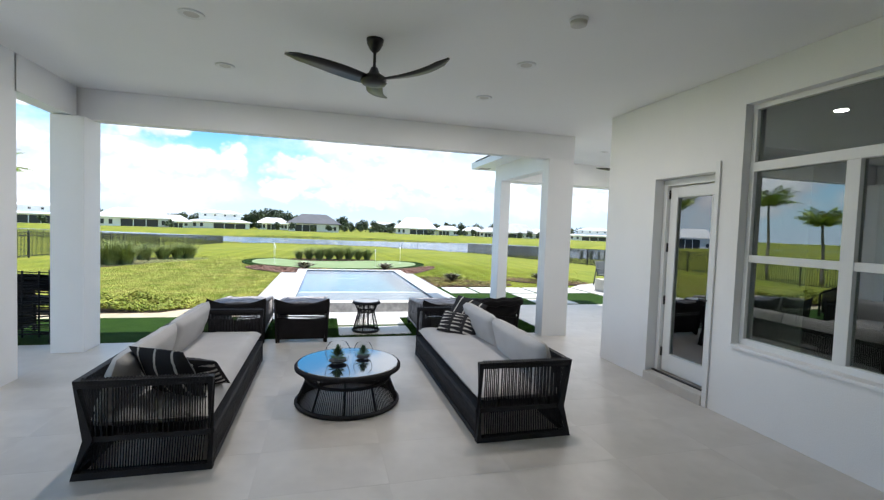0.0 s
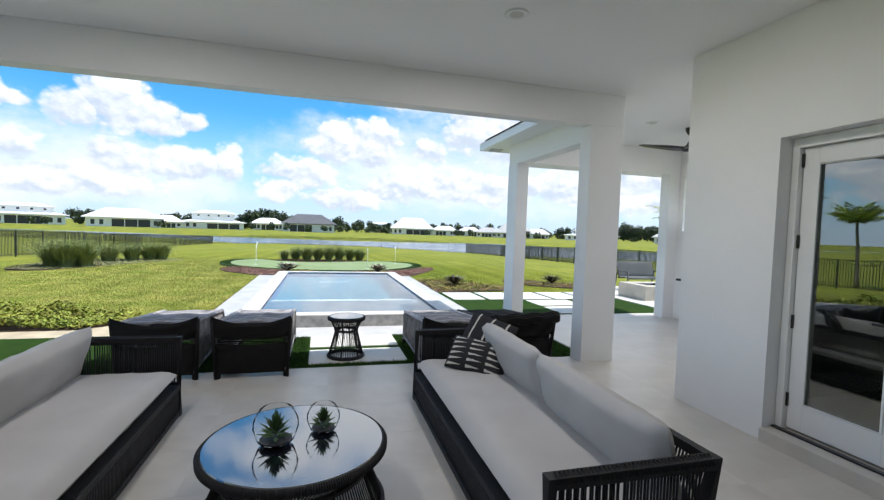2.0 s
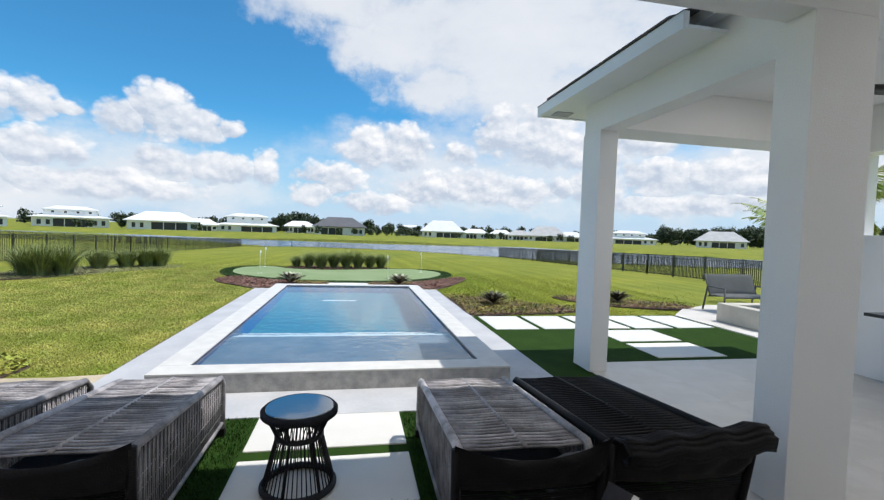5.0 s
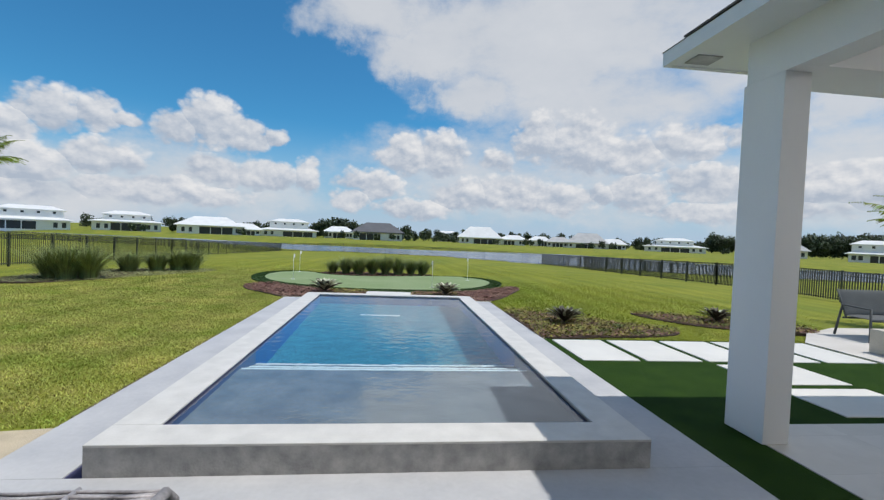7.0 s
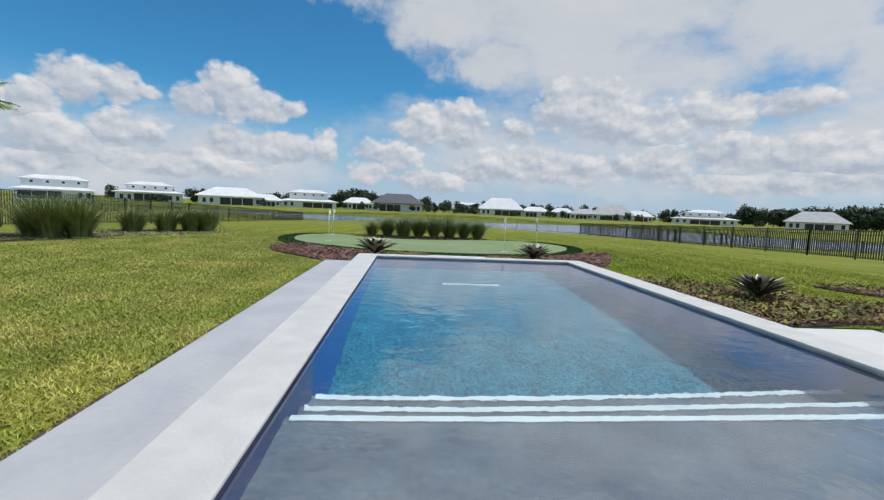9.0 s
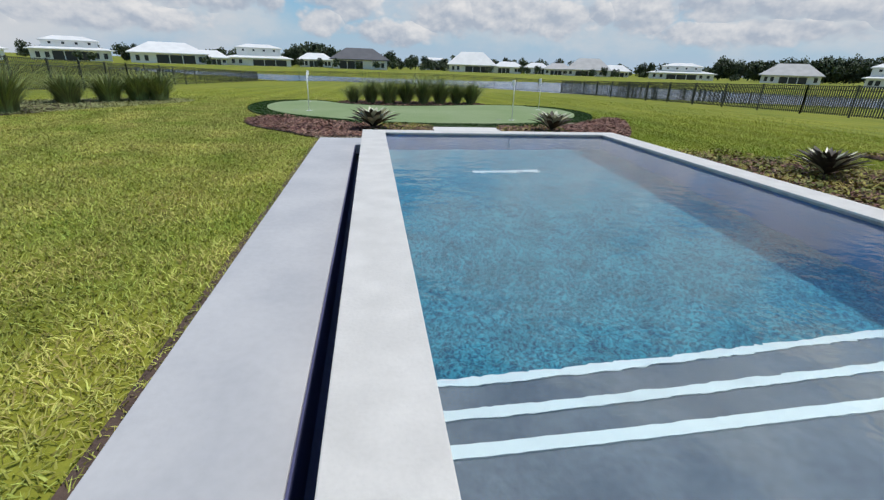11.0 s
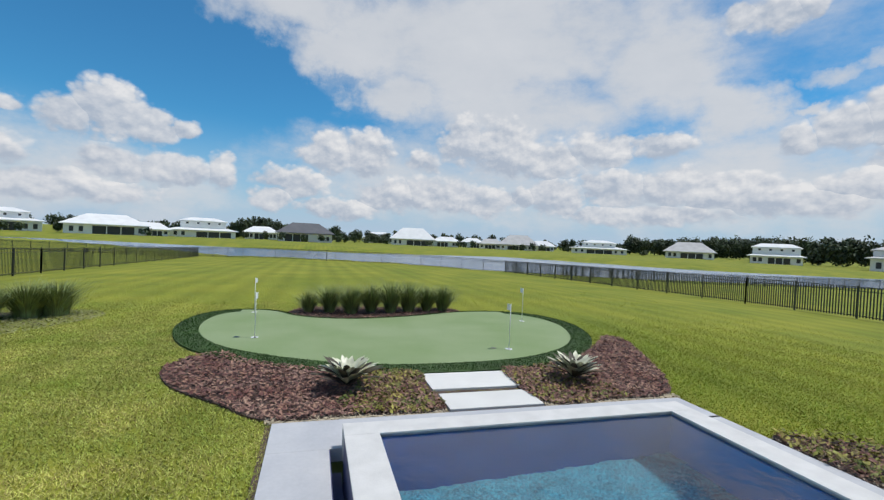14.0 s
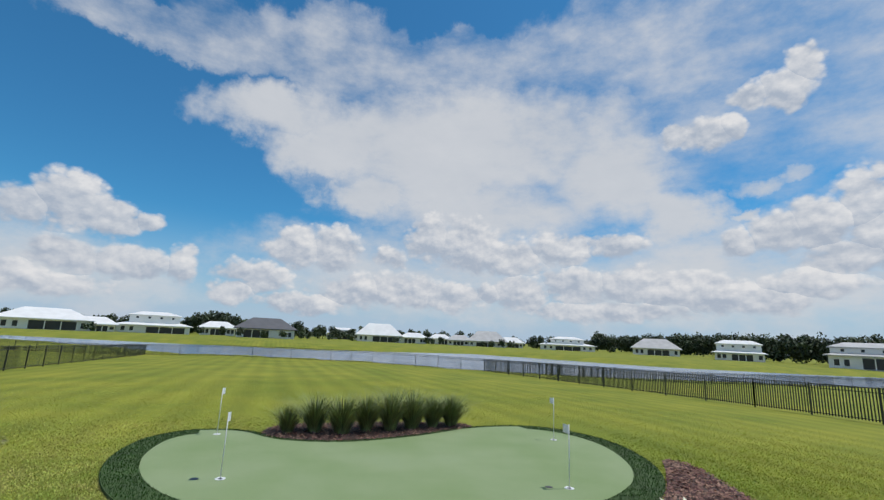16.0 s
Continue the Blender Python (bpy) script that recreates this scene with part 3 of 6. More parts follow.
def lawn_roots(n, x0, x1, y0, y1, keepout):
    X, Y = rng.uniform(x0, x1, n), rng.uniform(y0, y1, n)
    keep = np.ones(n, bool)
    for poly in keepout:
        keep &= ~inside_np(poly, X, Y)
    X, Y = X[keep], Y[keep]
    return X, Y, np.array([ground_z(a, b) for a, b in zip(X, Y)])


GREEN_PTS = [(-4.15, 22.9), (-3.6, 21.4), (-2.5, 20.35), (-0.85, 19.62), (1.2, 19.6), (2.7, 20.15), (3.75, 21.2), (4.35, 22.7), (4.2, 24.0), (3.4, 24.75), (2.0, 24.75), (0.6, 24.15), (-0.75, 23.85), (-1.8, 24.15), (-2.5, 24.95), (-3.4, 25.1), (-4.05, 24.4)]
FRINGE_LINE = spline(GREEN_PTS)
gc = (0.0, 22.2)
GREEN_LINE = []
for i, (x, y) in enumerate(FRINGE_LINE):
    (xa, ya), (xb, yb) = FRINGE_LINE[i - 1], FRINGE_LINE[(i + 1) % len(FRINGE_LINE)]
    tx, ty = xb - xa, yb - ya
    ll = math.hypot(tx, ty) or 1
    wd = 0.42 if y < 21.6 or abs(x) > 3.3 else 0.14
    GREEN_LINE.append((x - ty / ll * wd, y + tx / ll * wd))
MULCH_L = spline([(-3.55, 20.35), (-3.3, 19.5), (-2.6, 18.75), (-2.05, 18.22), (-1.2, 18.21), (-0.22, 18.22), (-0.22, 19.0), (-0.22, 19.62), (-1.2, 19.8), (-2.4, 20.4), (-3.0, 21.0)])
MULCH_R = spline([(1.08, 18.22), (2.0, 18.21), (2.85, 18.25), (3.35, 18.8), (3.75, 19.5), (4.2, 20.4), (4.55, 21.2), (4.4, 21.7), (3.8, 21.1), (2.7, 20.1), (1.6, 19.65), (1.08, 19.6)])
GRASS_BED = spline([(-2.2, 24.5), (-1.6, 24.1), (-0.6, 23.85), (0.8, 24.2), (2.1, 24.75), (1.8, 25.4), (0, 25.6), (-1.8, 25.5)])
BED_A3 = spline([(2.95, 16.9), (2.93, 15.6), (2.95, 14.3), (3.8, 14.35), (5.0, 14.5), (5.7, 14.9), (5.0, 15.6), (4.2, 16.3), (3.5, 16.8)])
BED_A4 = spline([(5.9, 16.9), (6.3, 15.8), (7.2, 15.2), (8.6, 15.0), (8.9, 15.6), (8.0, 16.2), (6.9, 16.8)])
HEDGE_BED = [(-9.0, 10.3), (-3.5, 10.45), (-3.0, 10.9), (-2.95, 11.3), (-3.3, 11.6), (-9.0, 11.9)]
SAND_BED = [(-9.0, 9.95), (-1.99, 9.95), (-1.99, 10.98), (-2.5, 10.9), (-3.0, 10.92), (-3.6, 10.55), (-9.0, 10.45)]
TURF_RECT = [(-9, 8.1), (3.5, 8.1), (3.5, 10.0), (-9, 10.0)]
BUSH_BED = spline([(-9.9, 20.2), (-8.6, 19.9), (-7.0, 22.0), (-5.9, 24.3), (-6.6, 25.2), (-8.6, 24.6), (-9.9, 22.4)])
KEEPOUT = [FRINGE_LINE, MULCH_L, MULCH_R, BED_A3, BED_A4, HEDGE_BED, SAND_BED, TURF_RECT, [(-2.0, 9.6), (2.92, 9.6), (2.92, 18.2), (-2.0, 18.2)], [(2.9, 8), (16, 8), (16, 14.3), (2.9, 14.3)], BUSH_BED]
X, Y, Z = lawn_roots(620000, -10.5, -1.98, 11, 27.0, KEEPOUT)
near = rng.uniform(0, 1, len(X)) < np.clip(1.2 - (np.abs(X + 2.0)) / 8.0, 0, 1) * np.clip((27.0 - Y) / 6, 0, 1)
g1 = blades("grass", X[near], Y[near], Z[near], 0.024, 0.0075, 0.040, BLADE, 11)
tagged(g1, "dense yellow-green mown grass beside the pool deck", "grass", kind="stuff")
X, Y, Z = lawn_roots(360000, -13, 13, 14.0, 40, KEEPOUT)
near = rng.uniform(0, 1, len(X)) < np.clip(1.15 - (Y - 19) / 20, 0, 1) * np.clip(1.2 - np.abs(X) / 13, 0, 1)
X, Y, Z = X[near], Y[near], Z[near]
g2 = blades("grass", X, Y, Z, 0.016, 0.012, 0.034, BLADEFAR, 12)
tagged(g2, "mown lawn grass round the putting green", "grass", kind="stuff")
X, Y, Z = lawn_roots(250000, 2.95, 10.0, 14.2, 24.0, KEEPOUT)
near = rng.uniform(0, 1, len(X)) < np.clip(1.25 - (X - 3.0) / 7.0, 0, 1) * np.clip((24.0 - Y) / 5, 0, 1)
g3 = blades("grass", X[near], Y[near], Z[near], 0.022, 0.0085, 0.038, BLADEFAR, 13)
tagged(g3, "dense green mown grass between pool, beds and fence", "grass", kind="stuff")

# ---- patio shell ----
FLOOR_Z = 0.0
# the unseen west end, out to x -8, is added to bounce sunlight inside
fl = fixed(part("floor", box((-8, -3, -0.2), (3.47, 8.09, -0.0007)), GROUT), "pale honed limestone patio floor in large slabs", "floor")
fl2 = fixed(part("floor_side", box((3.47, 6.5, -0.2), (7.4, 10.93, -0.0007)), GROUT), "pale stone floor of the covered kitchen", "floor")
ceil = fixed(part("ceiling", box((-4.5, -3, 3.45), (7.4, 8.0, 3.62)), CEILING), "smooth white patio ceiling", "ceiling")
ceil2 = fixed(part("ceiling_side", box((3.3, 8.0, 3.45), (7.4, 10.6, 3.62)), CEILING), "smooth white ceiling of the outdoor kitchen", "ceiling")
fixed(part("beam", box((-3.83, 7.82, 3.045), (3.66, 8.02, 3.449), 0.008), STUCCO), "white stucco beam over the patio opening", "beam")
fixed(part("roof_eave", box((-4.5, 8.0, 3.50), (3.1, 8.72, 3.62)), TRIM), "white soffit and fascia of the main roof", "eave")
fixed(part("roof_top", box((-4.55, -3, 3.63), (3.0, 8.72, 3.75)), SHINGLE), "dark tiled roof over the patio", "roof")


def column(name, x0, x1, y0, y1, top, label):
    return fixed(part(name, box((x0, y0, 0), (x1, y1, top), 0.003, 1), STUCCO), label, "column")


column("column_1", 3.19, 3.66, 7.82, 8.07, 3.045, "square white stucco column of the patio")
column("column_2", -3.83, -3.46, 7.62, 8.05, 3.045, "square white stucco corner column of the patio")
column("column_3", 3.43, 3.66, 10.55, 10.96, 2.95, "square white stucco column by the pool turf")
column("column_4", 6.74, 7.15, 10.42, 10.66, 2.95, "square white stucco column of the outdoor kitchen")
# side opening of the patio: lintel and pier
fixed(part("beam_side", box((-3.84, 6.6, 3.06), (-3.62, 7.79, 3.449)), STUCCO), "white lintel over the side opening", "beam")
bm = bmesh.new()
add_box(bm, (-3.84, 6.15, 0), (-3.62, 6.62, 3.449))
add_box(bm, (-3.84, 1.2, 3.06), (-3.62, 6.15, 3.449))
add_box(bm, (-3.84, -3, 0), (-3.62, 1.2, 3.449))
fixed(part("wall_west", bm, STUCCO), "white stucco side wall of the patio, open to the garden", "wall")
# unseen wall, added behind the camera to close the patio
fixed(part("wall_south", box((-8, -3.2, 0), (7.4, -3.0, 3.449)), STUCCO), "unseen white wall added to close the patio's rear", "wall")

# east wall with door and window openings, built of butting pieces
WX, WX2 = 3.47, 3.72
DY0, DY1, DZ, DB = 4.70, 5.59, 2.48, 0.11
WY0, WY1, WZ0, WZ1 = 1.75, 4.41, 0.745, 3.09
bm = bmesh.new()
add_box(bm, (WX, DY1, 0), (WX2, 6.53, 3.449))
add_box(bm, (WX, DY0, DZ), (WX2, DY1, 3.449))
add_box(bm, (WX, WY1, 0), (WX2, DY0, 3.449))
add_box(bm, (WX, WY0, 0), (WX2, WY1, WZ0))
add_box(bm, (WX, WY0, WZ1), (WX2, WY1, 3.449))
add_box(bm, (WX, -3.0, 0), (WX2, WY0, 3.449))
fixed(part("wall_east", bm, STUCCO), "white stucco house wall with a glazed door and a window", "wall")
fixed(part("wall_north", box((WX2, 6.30, 0), (7.4, 6.53, 3.449)), STUCCO), "white stucco wall of the outdoor kitchen", "wall")
# room behind the window; its dimness is painted as one dark grey
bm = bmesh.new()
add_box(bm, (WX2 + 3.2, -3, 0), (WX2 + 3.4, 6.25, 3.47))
fixed(part("wall_room", bm, ROOM), "inner wall of the room, its dimness painted grey-green", "wall")
fixed(part("floor_room", box((WX2, -3, -0.1), (WX2 + 3.2, 6.25, 0.0)), ROOM), "floor of the room behind the window, its dimness painted grey", "floor")
fixed(part("ceiling_room", box((WX2, -3, 3.2), (WX2 + 3.2, 6.25, 3.3)), ROOM), "ceiling of the room, its dimness painted grey", "ceiling")
fixed(part("doorstep", box((3.435, 4.702, -0.1), (3.72, 5.588, DB), 0.006), STONE), "raised pale stone doorstep under the glazed door", "doorstep")
# raised band beside the door
fixed(part("trim", box((3.447, 4.642, 0), (3.469, 4.699, 2.58), 0.004), TRIM), "narrow white trim beside the door", "trim")

door = thing("door_1", "white framed full-glass patio door, shut, with a black lever", "door")
door["kind"] = "structure"
for a, b in (((3.60, DY0 + 0.005, DB + 0.002), (3.70, DY0 + 0.065, DZ - 0.004)), ((3.60, DY1 - 0.06, DB + 0.002), (3.70, DY1 - 0.004, DZ - 0.004)), ((3.60, DY0 + 0.066, DZ - 0.08), (3.70, DY1 - 0.061, DZ - 0.004))):
    part("frame", box(a, b, 0.004), TRIM, door)
LY0, LY1, LZ0, LZ1 = DY0 + 0.07, DY1 - 0.065, DB + 0.02, DZ - 0.085
leaf = part("leaf", add_box(add_box(add_box(box((3.645, LY0, LZ0), (3.69, LY0 + 0.115, LZ1), 0.004), (3.645, LY1 - 0.115, LZ0), (3.69, LY1, LZ1), 0.004), (3.645, LY0 + 0.115, LZ0), (3.69, LY1 - 0.115, LZ0 + 0.22), 0.004), (3.645, LY0 + 0.115, LZ1 - 0.13), (3.69, LY1 - 0.115, LZ1), 0.004), TRIM, door)
p = part("pane", box((3.664, LY0 + 0.115, LZ0 + 0.22), (3.672, LY1 - 0.115, LZ1 - 0.13)), PANE, leaf, "greenish reflecting glass")
p.visible_shadow = False
part("glazing_bead", tube_lines([(3.642, LY0 + 0.122, LZ0 + 0.227), (3.642, LY1 - 0.122, LZ0 + 0.227), (3.642, LY1 - 0.122, LZ1 - 0.137), (3.642, LY0 + 0.122, LZ1 - 0.137)], 0.009), TRIM, leaf)
h = part("handle", add_box(box((3.612, 4.82, 1.00), (3.643, 4.86, 1.20), 0.006), (3.585, 4.82, 1.09), (3.607, 4.96, 1.11), 0.006), BLACK, leaf, "black lever handle")
part("spindle", box((3.60, 4.832, 1.092), (3.62, 4.848, 1.108)), BLACK, h)
for z in (0.36, 1.0, 1.65, 2.30):
    part("hinge", box((3.628, 5.515, z - 0.055), (3.644, 5.55, z + 0.055), 0.003), BLACK, door, "black hinge")
part("threshold", box((3.56, 4.705, DB + 0.001), (3.599, 5.585, DB + 0.015)), BLACK, door, "dark threshold")

win = thing("window_1", "large white-framed window with transom panes, reflecting the garden", "window")
win["kind"] = "structure"
for a, b in (((3.56, WY0, WZ0), (3.64, WY1, WZ0 + 0.06)), ((3.56, WY0, WZ1 - 0.05), (3.64, WY1, WZ1)), ((3.56, WY1 - 0.05, WZ0 + 0.06), (3.64, WY1, WZ1 - 0.05)), ((3.56, WY0, WZ0 + 0.06), (3.64, WY0 + 0.05, WZ1 - 0.05)), ((3.55, WY0 + 0.05, 2.44), (3.64, WY1 - 0.05, 2.53)), ((3.555, 3.46, WZ0 + 0.06), (3.64, 3.56, 2.44)), ((3.555, 2.55, WZ0 + 0.06), (3.64, 2.65, 2.44))):
    part("frame", box(a, b, 0.004), TRIM, win)
for y0, y1 in ((WY0 + 0.05, 2.55), (2.65, 3.46), (3.56, WY1 - 0.05)):
    part("rail", box((3.565, y0, 1.56), (3.63, y1, 1.63), 0.004), TRIM, win)
    for z0, z1 in ((WZ0 + 0.06, 1.56), (1.63, 2.44)):
        q = part("pane", box((3.598, y0, z0), (3.604, y1, z1)), PANE, win, "greenish reflecting glass")
        q.visible_shadow = False
q = part("pane", box((3.598, WY0 + 0.05, 2.53), (3.604, WY1 - 0.05, WZ1 - 0.05)), PANE, win, "greenish transom glass")
q.visible_shadow = False
part("window_sill", box((3.44, WY0, WZ0 - 0.03), (3.56, WY1, WZ0 + 0.002), 0.004), STUCCO, win)

# ---- outdoor kitchen ----
bm = bmesh.new()
add_box(bm, (7.0, 6.5, 0), (7.3, 10.42, 1.80))
add_box(bm, (7.0, 6.5, 2.86), (7.3, 10.42, 3.449))
add_box(bm, (7.0, 6.5, 1.80), (7.3, 9.16, 2.86))
add_box(bm, (7.0, 10.30, 1.80), (7.3, 10.42, 2.86))
fixed(part("wall_kitchen", bm, STUCCO), "white stucco kitchen wall with a square opening", "wall")
bm = bmesh.new()
add_box(bm, (3.43, 10.421, 2.95), (7.3, 10.93, 3.449))
add_box(bm, (3.43, 8.07, 2.95), (3.66, 10.42, 3.449))
fixed(part("beam_kitchen", bm, STUCCO), "white stucco beams of the outdoor kitchen roof", "beam")

# hipped eave: fascia, soffit, tiled slope
bm = bmesh.new()
add_box(bm, (3.02, 8.72, 3.30), (3.07, 11.53, 3.436))
add_box(bm, (3.07, 11.48, 3.30), (8.0, 11.53, 3.436))
fixed(part("fascia", bm, TRIM), "white painted fascia of the kitchen roof", "fascia")
bm = bmesh.new()
add_box(bm, (3.07, 8.72, 3.31), (3.46, 11.48, 3.335))
add_box(bm, (3.46, 10.93, 3.31), (8.0, 11.48, 3.335))
fixed(part("soffit", bm, TRIM), "white soffit under the kitchen roof", "soffit")
fixed(part("soffit_vent", box((3.16, 11.20, 3.298), (3.40, 11.40, 3.309)), RAW), "grey vent strip in the soffit", "vent")


def kitchen_roof():
    rise = 0.36
    V = [(3.01, 8.72, 3.438), (3.01, 11.54, 3.438), (8.0, 11.54, 3.438), (8.0, 8.72, 3.43 + rise * 2.9), (5.88, 8.72, 3.43 + rise * 2.9)]
    return fixed(raw("roof_kitchen", V, [(0, 1, 4), (1, 2, 3, 4)], SHINGLE), "dark tiled hipped roof", "roof")


rk = kitchen_roof()

grill_unit = thing("grill_cabinet", "white stucco grill cabinet with stainless drawers", "cabinet")
part("body", add_box(box((6.36, 6.52, 0), (6.995, 8.42, 0.86), 0.005), (6.36, 9.02, 0.0), (6.995, 9.06, 0.86)), STUCCO, grill_unit)
for k, z in enumerate((0.10, 0.36, 0.62)):
    d = part("drawer", box((6.335, 8.44, z), (6.36, 9.0, z + 0.23), 0.004), STEEL, grill_unit, "stainless drawer front")
    tube_part("handle", [[(6.312, 8.52, z + 0.18), (6.312, 8.92, z + 0.18)]], 0.010, STEEL, d)
part("carcass", box((6.361, 8.42, 0.0), (6.995, 9.02, 0.86)), STEEL, grill_unit)
ct = tagged(part("countertop", box((6.32, 8.87, 0.862), (6.998, 9.66, 0.90), 0.004), WOODDARK), "black stone countertop end by the grill", "countertop")
ct2 = tagged(part("countertop", box((6.32, 6.52, 0.862), (6.998, 8.26, 0.90), 0.004), WOODDARK), "black stone countertop along the kitchen wall", "countertop")
grill = thing("gas_grill", "stainless built-in gas grill with rounded hood", "grill")
part("body", box((6.33, 8.43, 0.862), (6.95, 9.015, 0.99), 0.006), STEEL, grill)
hood = [(6.36, 0.992), (6.38, 1.10), (6.46, 1.20), (6.60, 1.25), (6.80, 1.25), (6.93, 1.18), (6.95, 0.992)]
V = [(x, 8.44, z) for x, z in hood] + [(x, 9.005, z) for x, z in hood]
F = [(i, i + 1, i + 8, i + 7) for i in range(6)] + [tuple(range(7))[::-1], tuple(range(7, 14))]
hd = raw("hood", V, F, STEEL, grill)
tube_part("handle", [[(6.33, 8.50, 1.08), (6.33, 8.95, 1.08)]], 0.012, STEEL, hd)
for y in (8.55, 8.72, 8.89):
    tube_part("knob", [[(6.331, y, 0.925), (6.295, y, 0.925)]], 0.022, BLACK, grill, n=12, label="black control knob")
grill_unit.location.y = grill.location.y = -0.15
outlet = tagged(part("outlet", box((6.975, 9.40, 1.03), (6.998, 9.50, 1.17), 0.004), BLACK), "black outlet cover on the kitchen wall", "outlet")


# ---- ceiling fixtures ----
def ceiling_fan(x, y, rot, drop):
    fan = thing("ceiling_fan", "black three-blade ceiling fan with curved grey-bottomed blades", "ceiling fan", "ceiling fans", (x, y, 3.45), rot)
    V, F = lathe([(0.02, -0.115), (0.045, -0.09), (0.072, -0.04), (0.078, 0.0)], 24)
    raw("canopy", V, F, BLACK, fan, smooth=True)
    tube_part("rod", [[(0, 0, -0.10), (0, 0, -drop + 0.05)]], 0.014, BLACK, fan, n=10)
    V, F = lathe([(0.03, -drop - 0.06), (0.10, -drop - 0.05), (0.125, -drop - 0.02), (0.10, -drop + 0.02), (0.05, -drop + 0.05), (0.03, -drop + 0.10), (0.015, -drop + 0.11)], 28)
    raw("motor", V, F, BLACK, fan, smooth=True)
    V, F = [], []
    n = 14
    for i in range(n + 1):
        t = i / n
        r = 0.07 + 0.70 * t
        wd = 0.062 + 0.022 * math.sin(min(1, t * 1.25) * math.pi) - 0.05 * max(0, t - 0.85) / 0.15
        zc = -drop - 0.01 + 0.07 * t ** 1.8
        tw = 0.28 * (1 - 0.6 * t)
        sk = 0.10 * math.sin(t * 2.4)
        for s in (-1, 1):
            for th in (0.006, -0.006):
                V.append((r, sk + s * wd, zc + s * wd * math.tan(tw) + th))
    for i in range(n):
        a, b = i * 4, i * 4 + 4
        F += [(a, b, b + 2, a + 2), (a + 1, a + 3, b + 3, b + 1), (a, a + 1, b + 1, b), (a + 2, b + 2, b + 3, a + 3)]
    F += [(0, 2, 3, 1), (n * 4, n * 4 + 1, n * 4 + 3, n * 4 + 2)]
    for k in range(3):
        b = raw("blade", V, F, BLACK, fan, smooth=True)
        b.matrix_basis = pose(0, 0, 0, 0, 0, 120 * k)
    return fan


ceiling_fan(-0.06, 5.02, 70, 0.35)
ceiling_fan(5.70, 8.86, 25, 0.32)


def downlight(x, y, power=8.8):
    d = thing("downlight", "white recessed round ceiling light with a pale lens", "downlight", "ceiling downlights", (x, y, 3.45))
    V, F = lathe([(0.060, -0.004), (0.085, -0.012), (0.098, -0.008), (0.10, 0.0)], 28)
    raw("rim", V, F, TRIM, d, smooth=True)
    V, F = lathe([(0.02, -0.0045), (0.058, -0.0055)], 24)
    raw("lens", V, F, COPING, d)
    # fixture itself is unlit; this area lamp is added to brighten the patio
    ceiling_fill = new("ceiling_fill", bpy.data.lights.new("ceiling_fill", "AREA"))
    ceiling_fill.data.shape, ceiling_fill.data.size, ceiling_fill.data.energy, ceiling_fill.data.color = "DISK", 0.14, power, (1.0, 0.955, 0.93)
    ceiling_fill.parent = d
    ceiling_fill.location = (0, 0, -0.014)
    return d


for x, y in ((1.44, 6.29), (-1.54, 6.24), (-1.55, 5.03), (1.46, 5.11)):
    downlight(x, y)
for x, y in ((4.91, 8.80), (4.88, 7.70)):
    downlight(x, y, 11.0)
sd = thing("smoke_detector", "round white ceiling sensor with a dark ring", "detector", "", (1.43, 4.10, 3.45))
V, F = lathe([(0.05, -0.05), (0.062, -0.045), (0.066, -0.02)], 24)
raw("head", V, F, COPING, sd, smooth=True)
V, F = lathe([(0.07, -0.019), (0.075, 0.0)], 24)
raw("base", V, F, TRIM, sd, smooth=True)


V, F = lathe([(0.05, -0.008), (0.085, -0.014), (0.10, -0.006), (0.102, 0.0)], 28, 6.54, 8.96)
tagged(raw("ceiling_speaker", [(a, b, c + 3.45) for a, b, c in V], F, BLACK, smooth=True), "round black fixture on the kitchen ceiling", "speaker")


# ---- pool ----
PX0, PX1, PY0, PY1 = -1.06, 2.0, 10.53, 17.28
OX0, OX1, OY0, OY1 = -1.36, 2.29, 10.235, 17.53
pool = thing("swimming_pool", "raised rectangular pool with pale coping and blue pebble basin", "pool")
part("coping", box((OX0, OY0, 0.182), (OX1, PY0, 0.20), 0.005), COPING, pool)
part("coping", box((OX0, PY1, 0.182), (OX1, OY1, 0.20), 0.005), COPING, pool)
part("coping", box((OX0, PY0, 0.182), (PX0, PY1, 0.20), 0.005), COPING, pool)
part("coping", box((PX1, PY0, 0.182), (OX1, PY1, 0.20), 0.005), COPING, pool)
part("wall", box((OX0 + 0.002, OY0 + 0.002, -0.05), (OX1 - 0.002, PY0 - 0.01, 0.181)), RAW, pool, "bare grey concrete pool wall")
part("wall", box((OX0 + 0.002, PY1 + 0.01, -0.05), (OX1 - 0.002, OY1 - 0.004, 0.181)), RAW, pool, "bare grey concrete pool wall")
part("wall", box((OX0 + 0.002, PY0 - 0.01, -0.3), (PX0 - 0.01, PY1 + 0.01, 0.181)), SLOT, pool, "dark blue overflow wall")
part("wall", box((PX1 + 0.01, PY0 - 0.01, -0.05), (OX1 - 0.002, PY1 + 0.01, 0.181)), RAW, pool, "bare grey concrete pool wall")
ZB, Z1, Z2, Z3 = -0.86, -0.04, -0.22, -0.40
S1, S2, S3 = 12.13, 12.38, 12.66


def sheet(name, quads, material, label):
    b = bmesh.new()
    for q in quads:
        b.faces.new([b.verts.new(p) for p in q])
    return part(name, b, material, pool, label)


def side_walls(y0, y1, zb):
    return [((PX0, y0, zb), (PX0, y1, zb), (PX0, y1, 0.15), (PX0, y0, 0.15)), ((PX1, y1, zb), (PX1, y0, zb), (PX1, y0, 0.15), (PX1, y1, 0.15))]


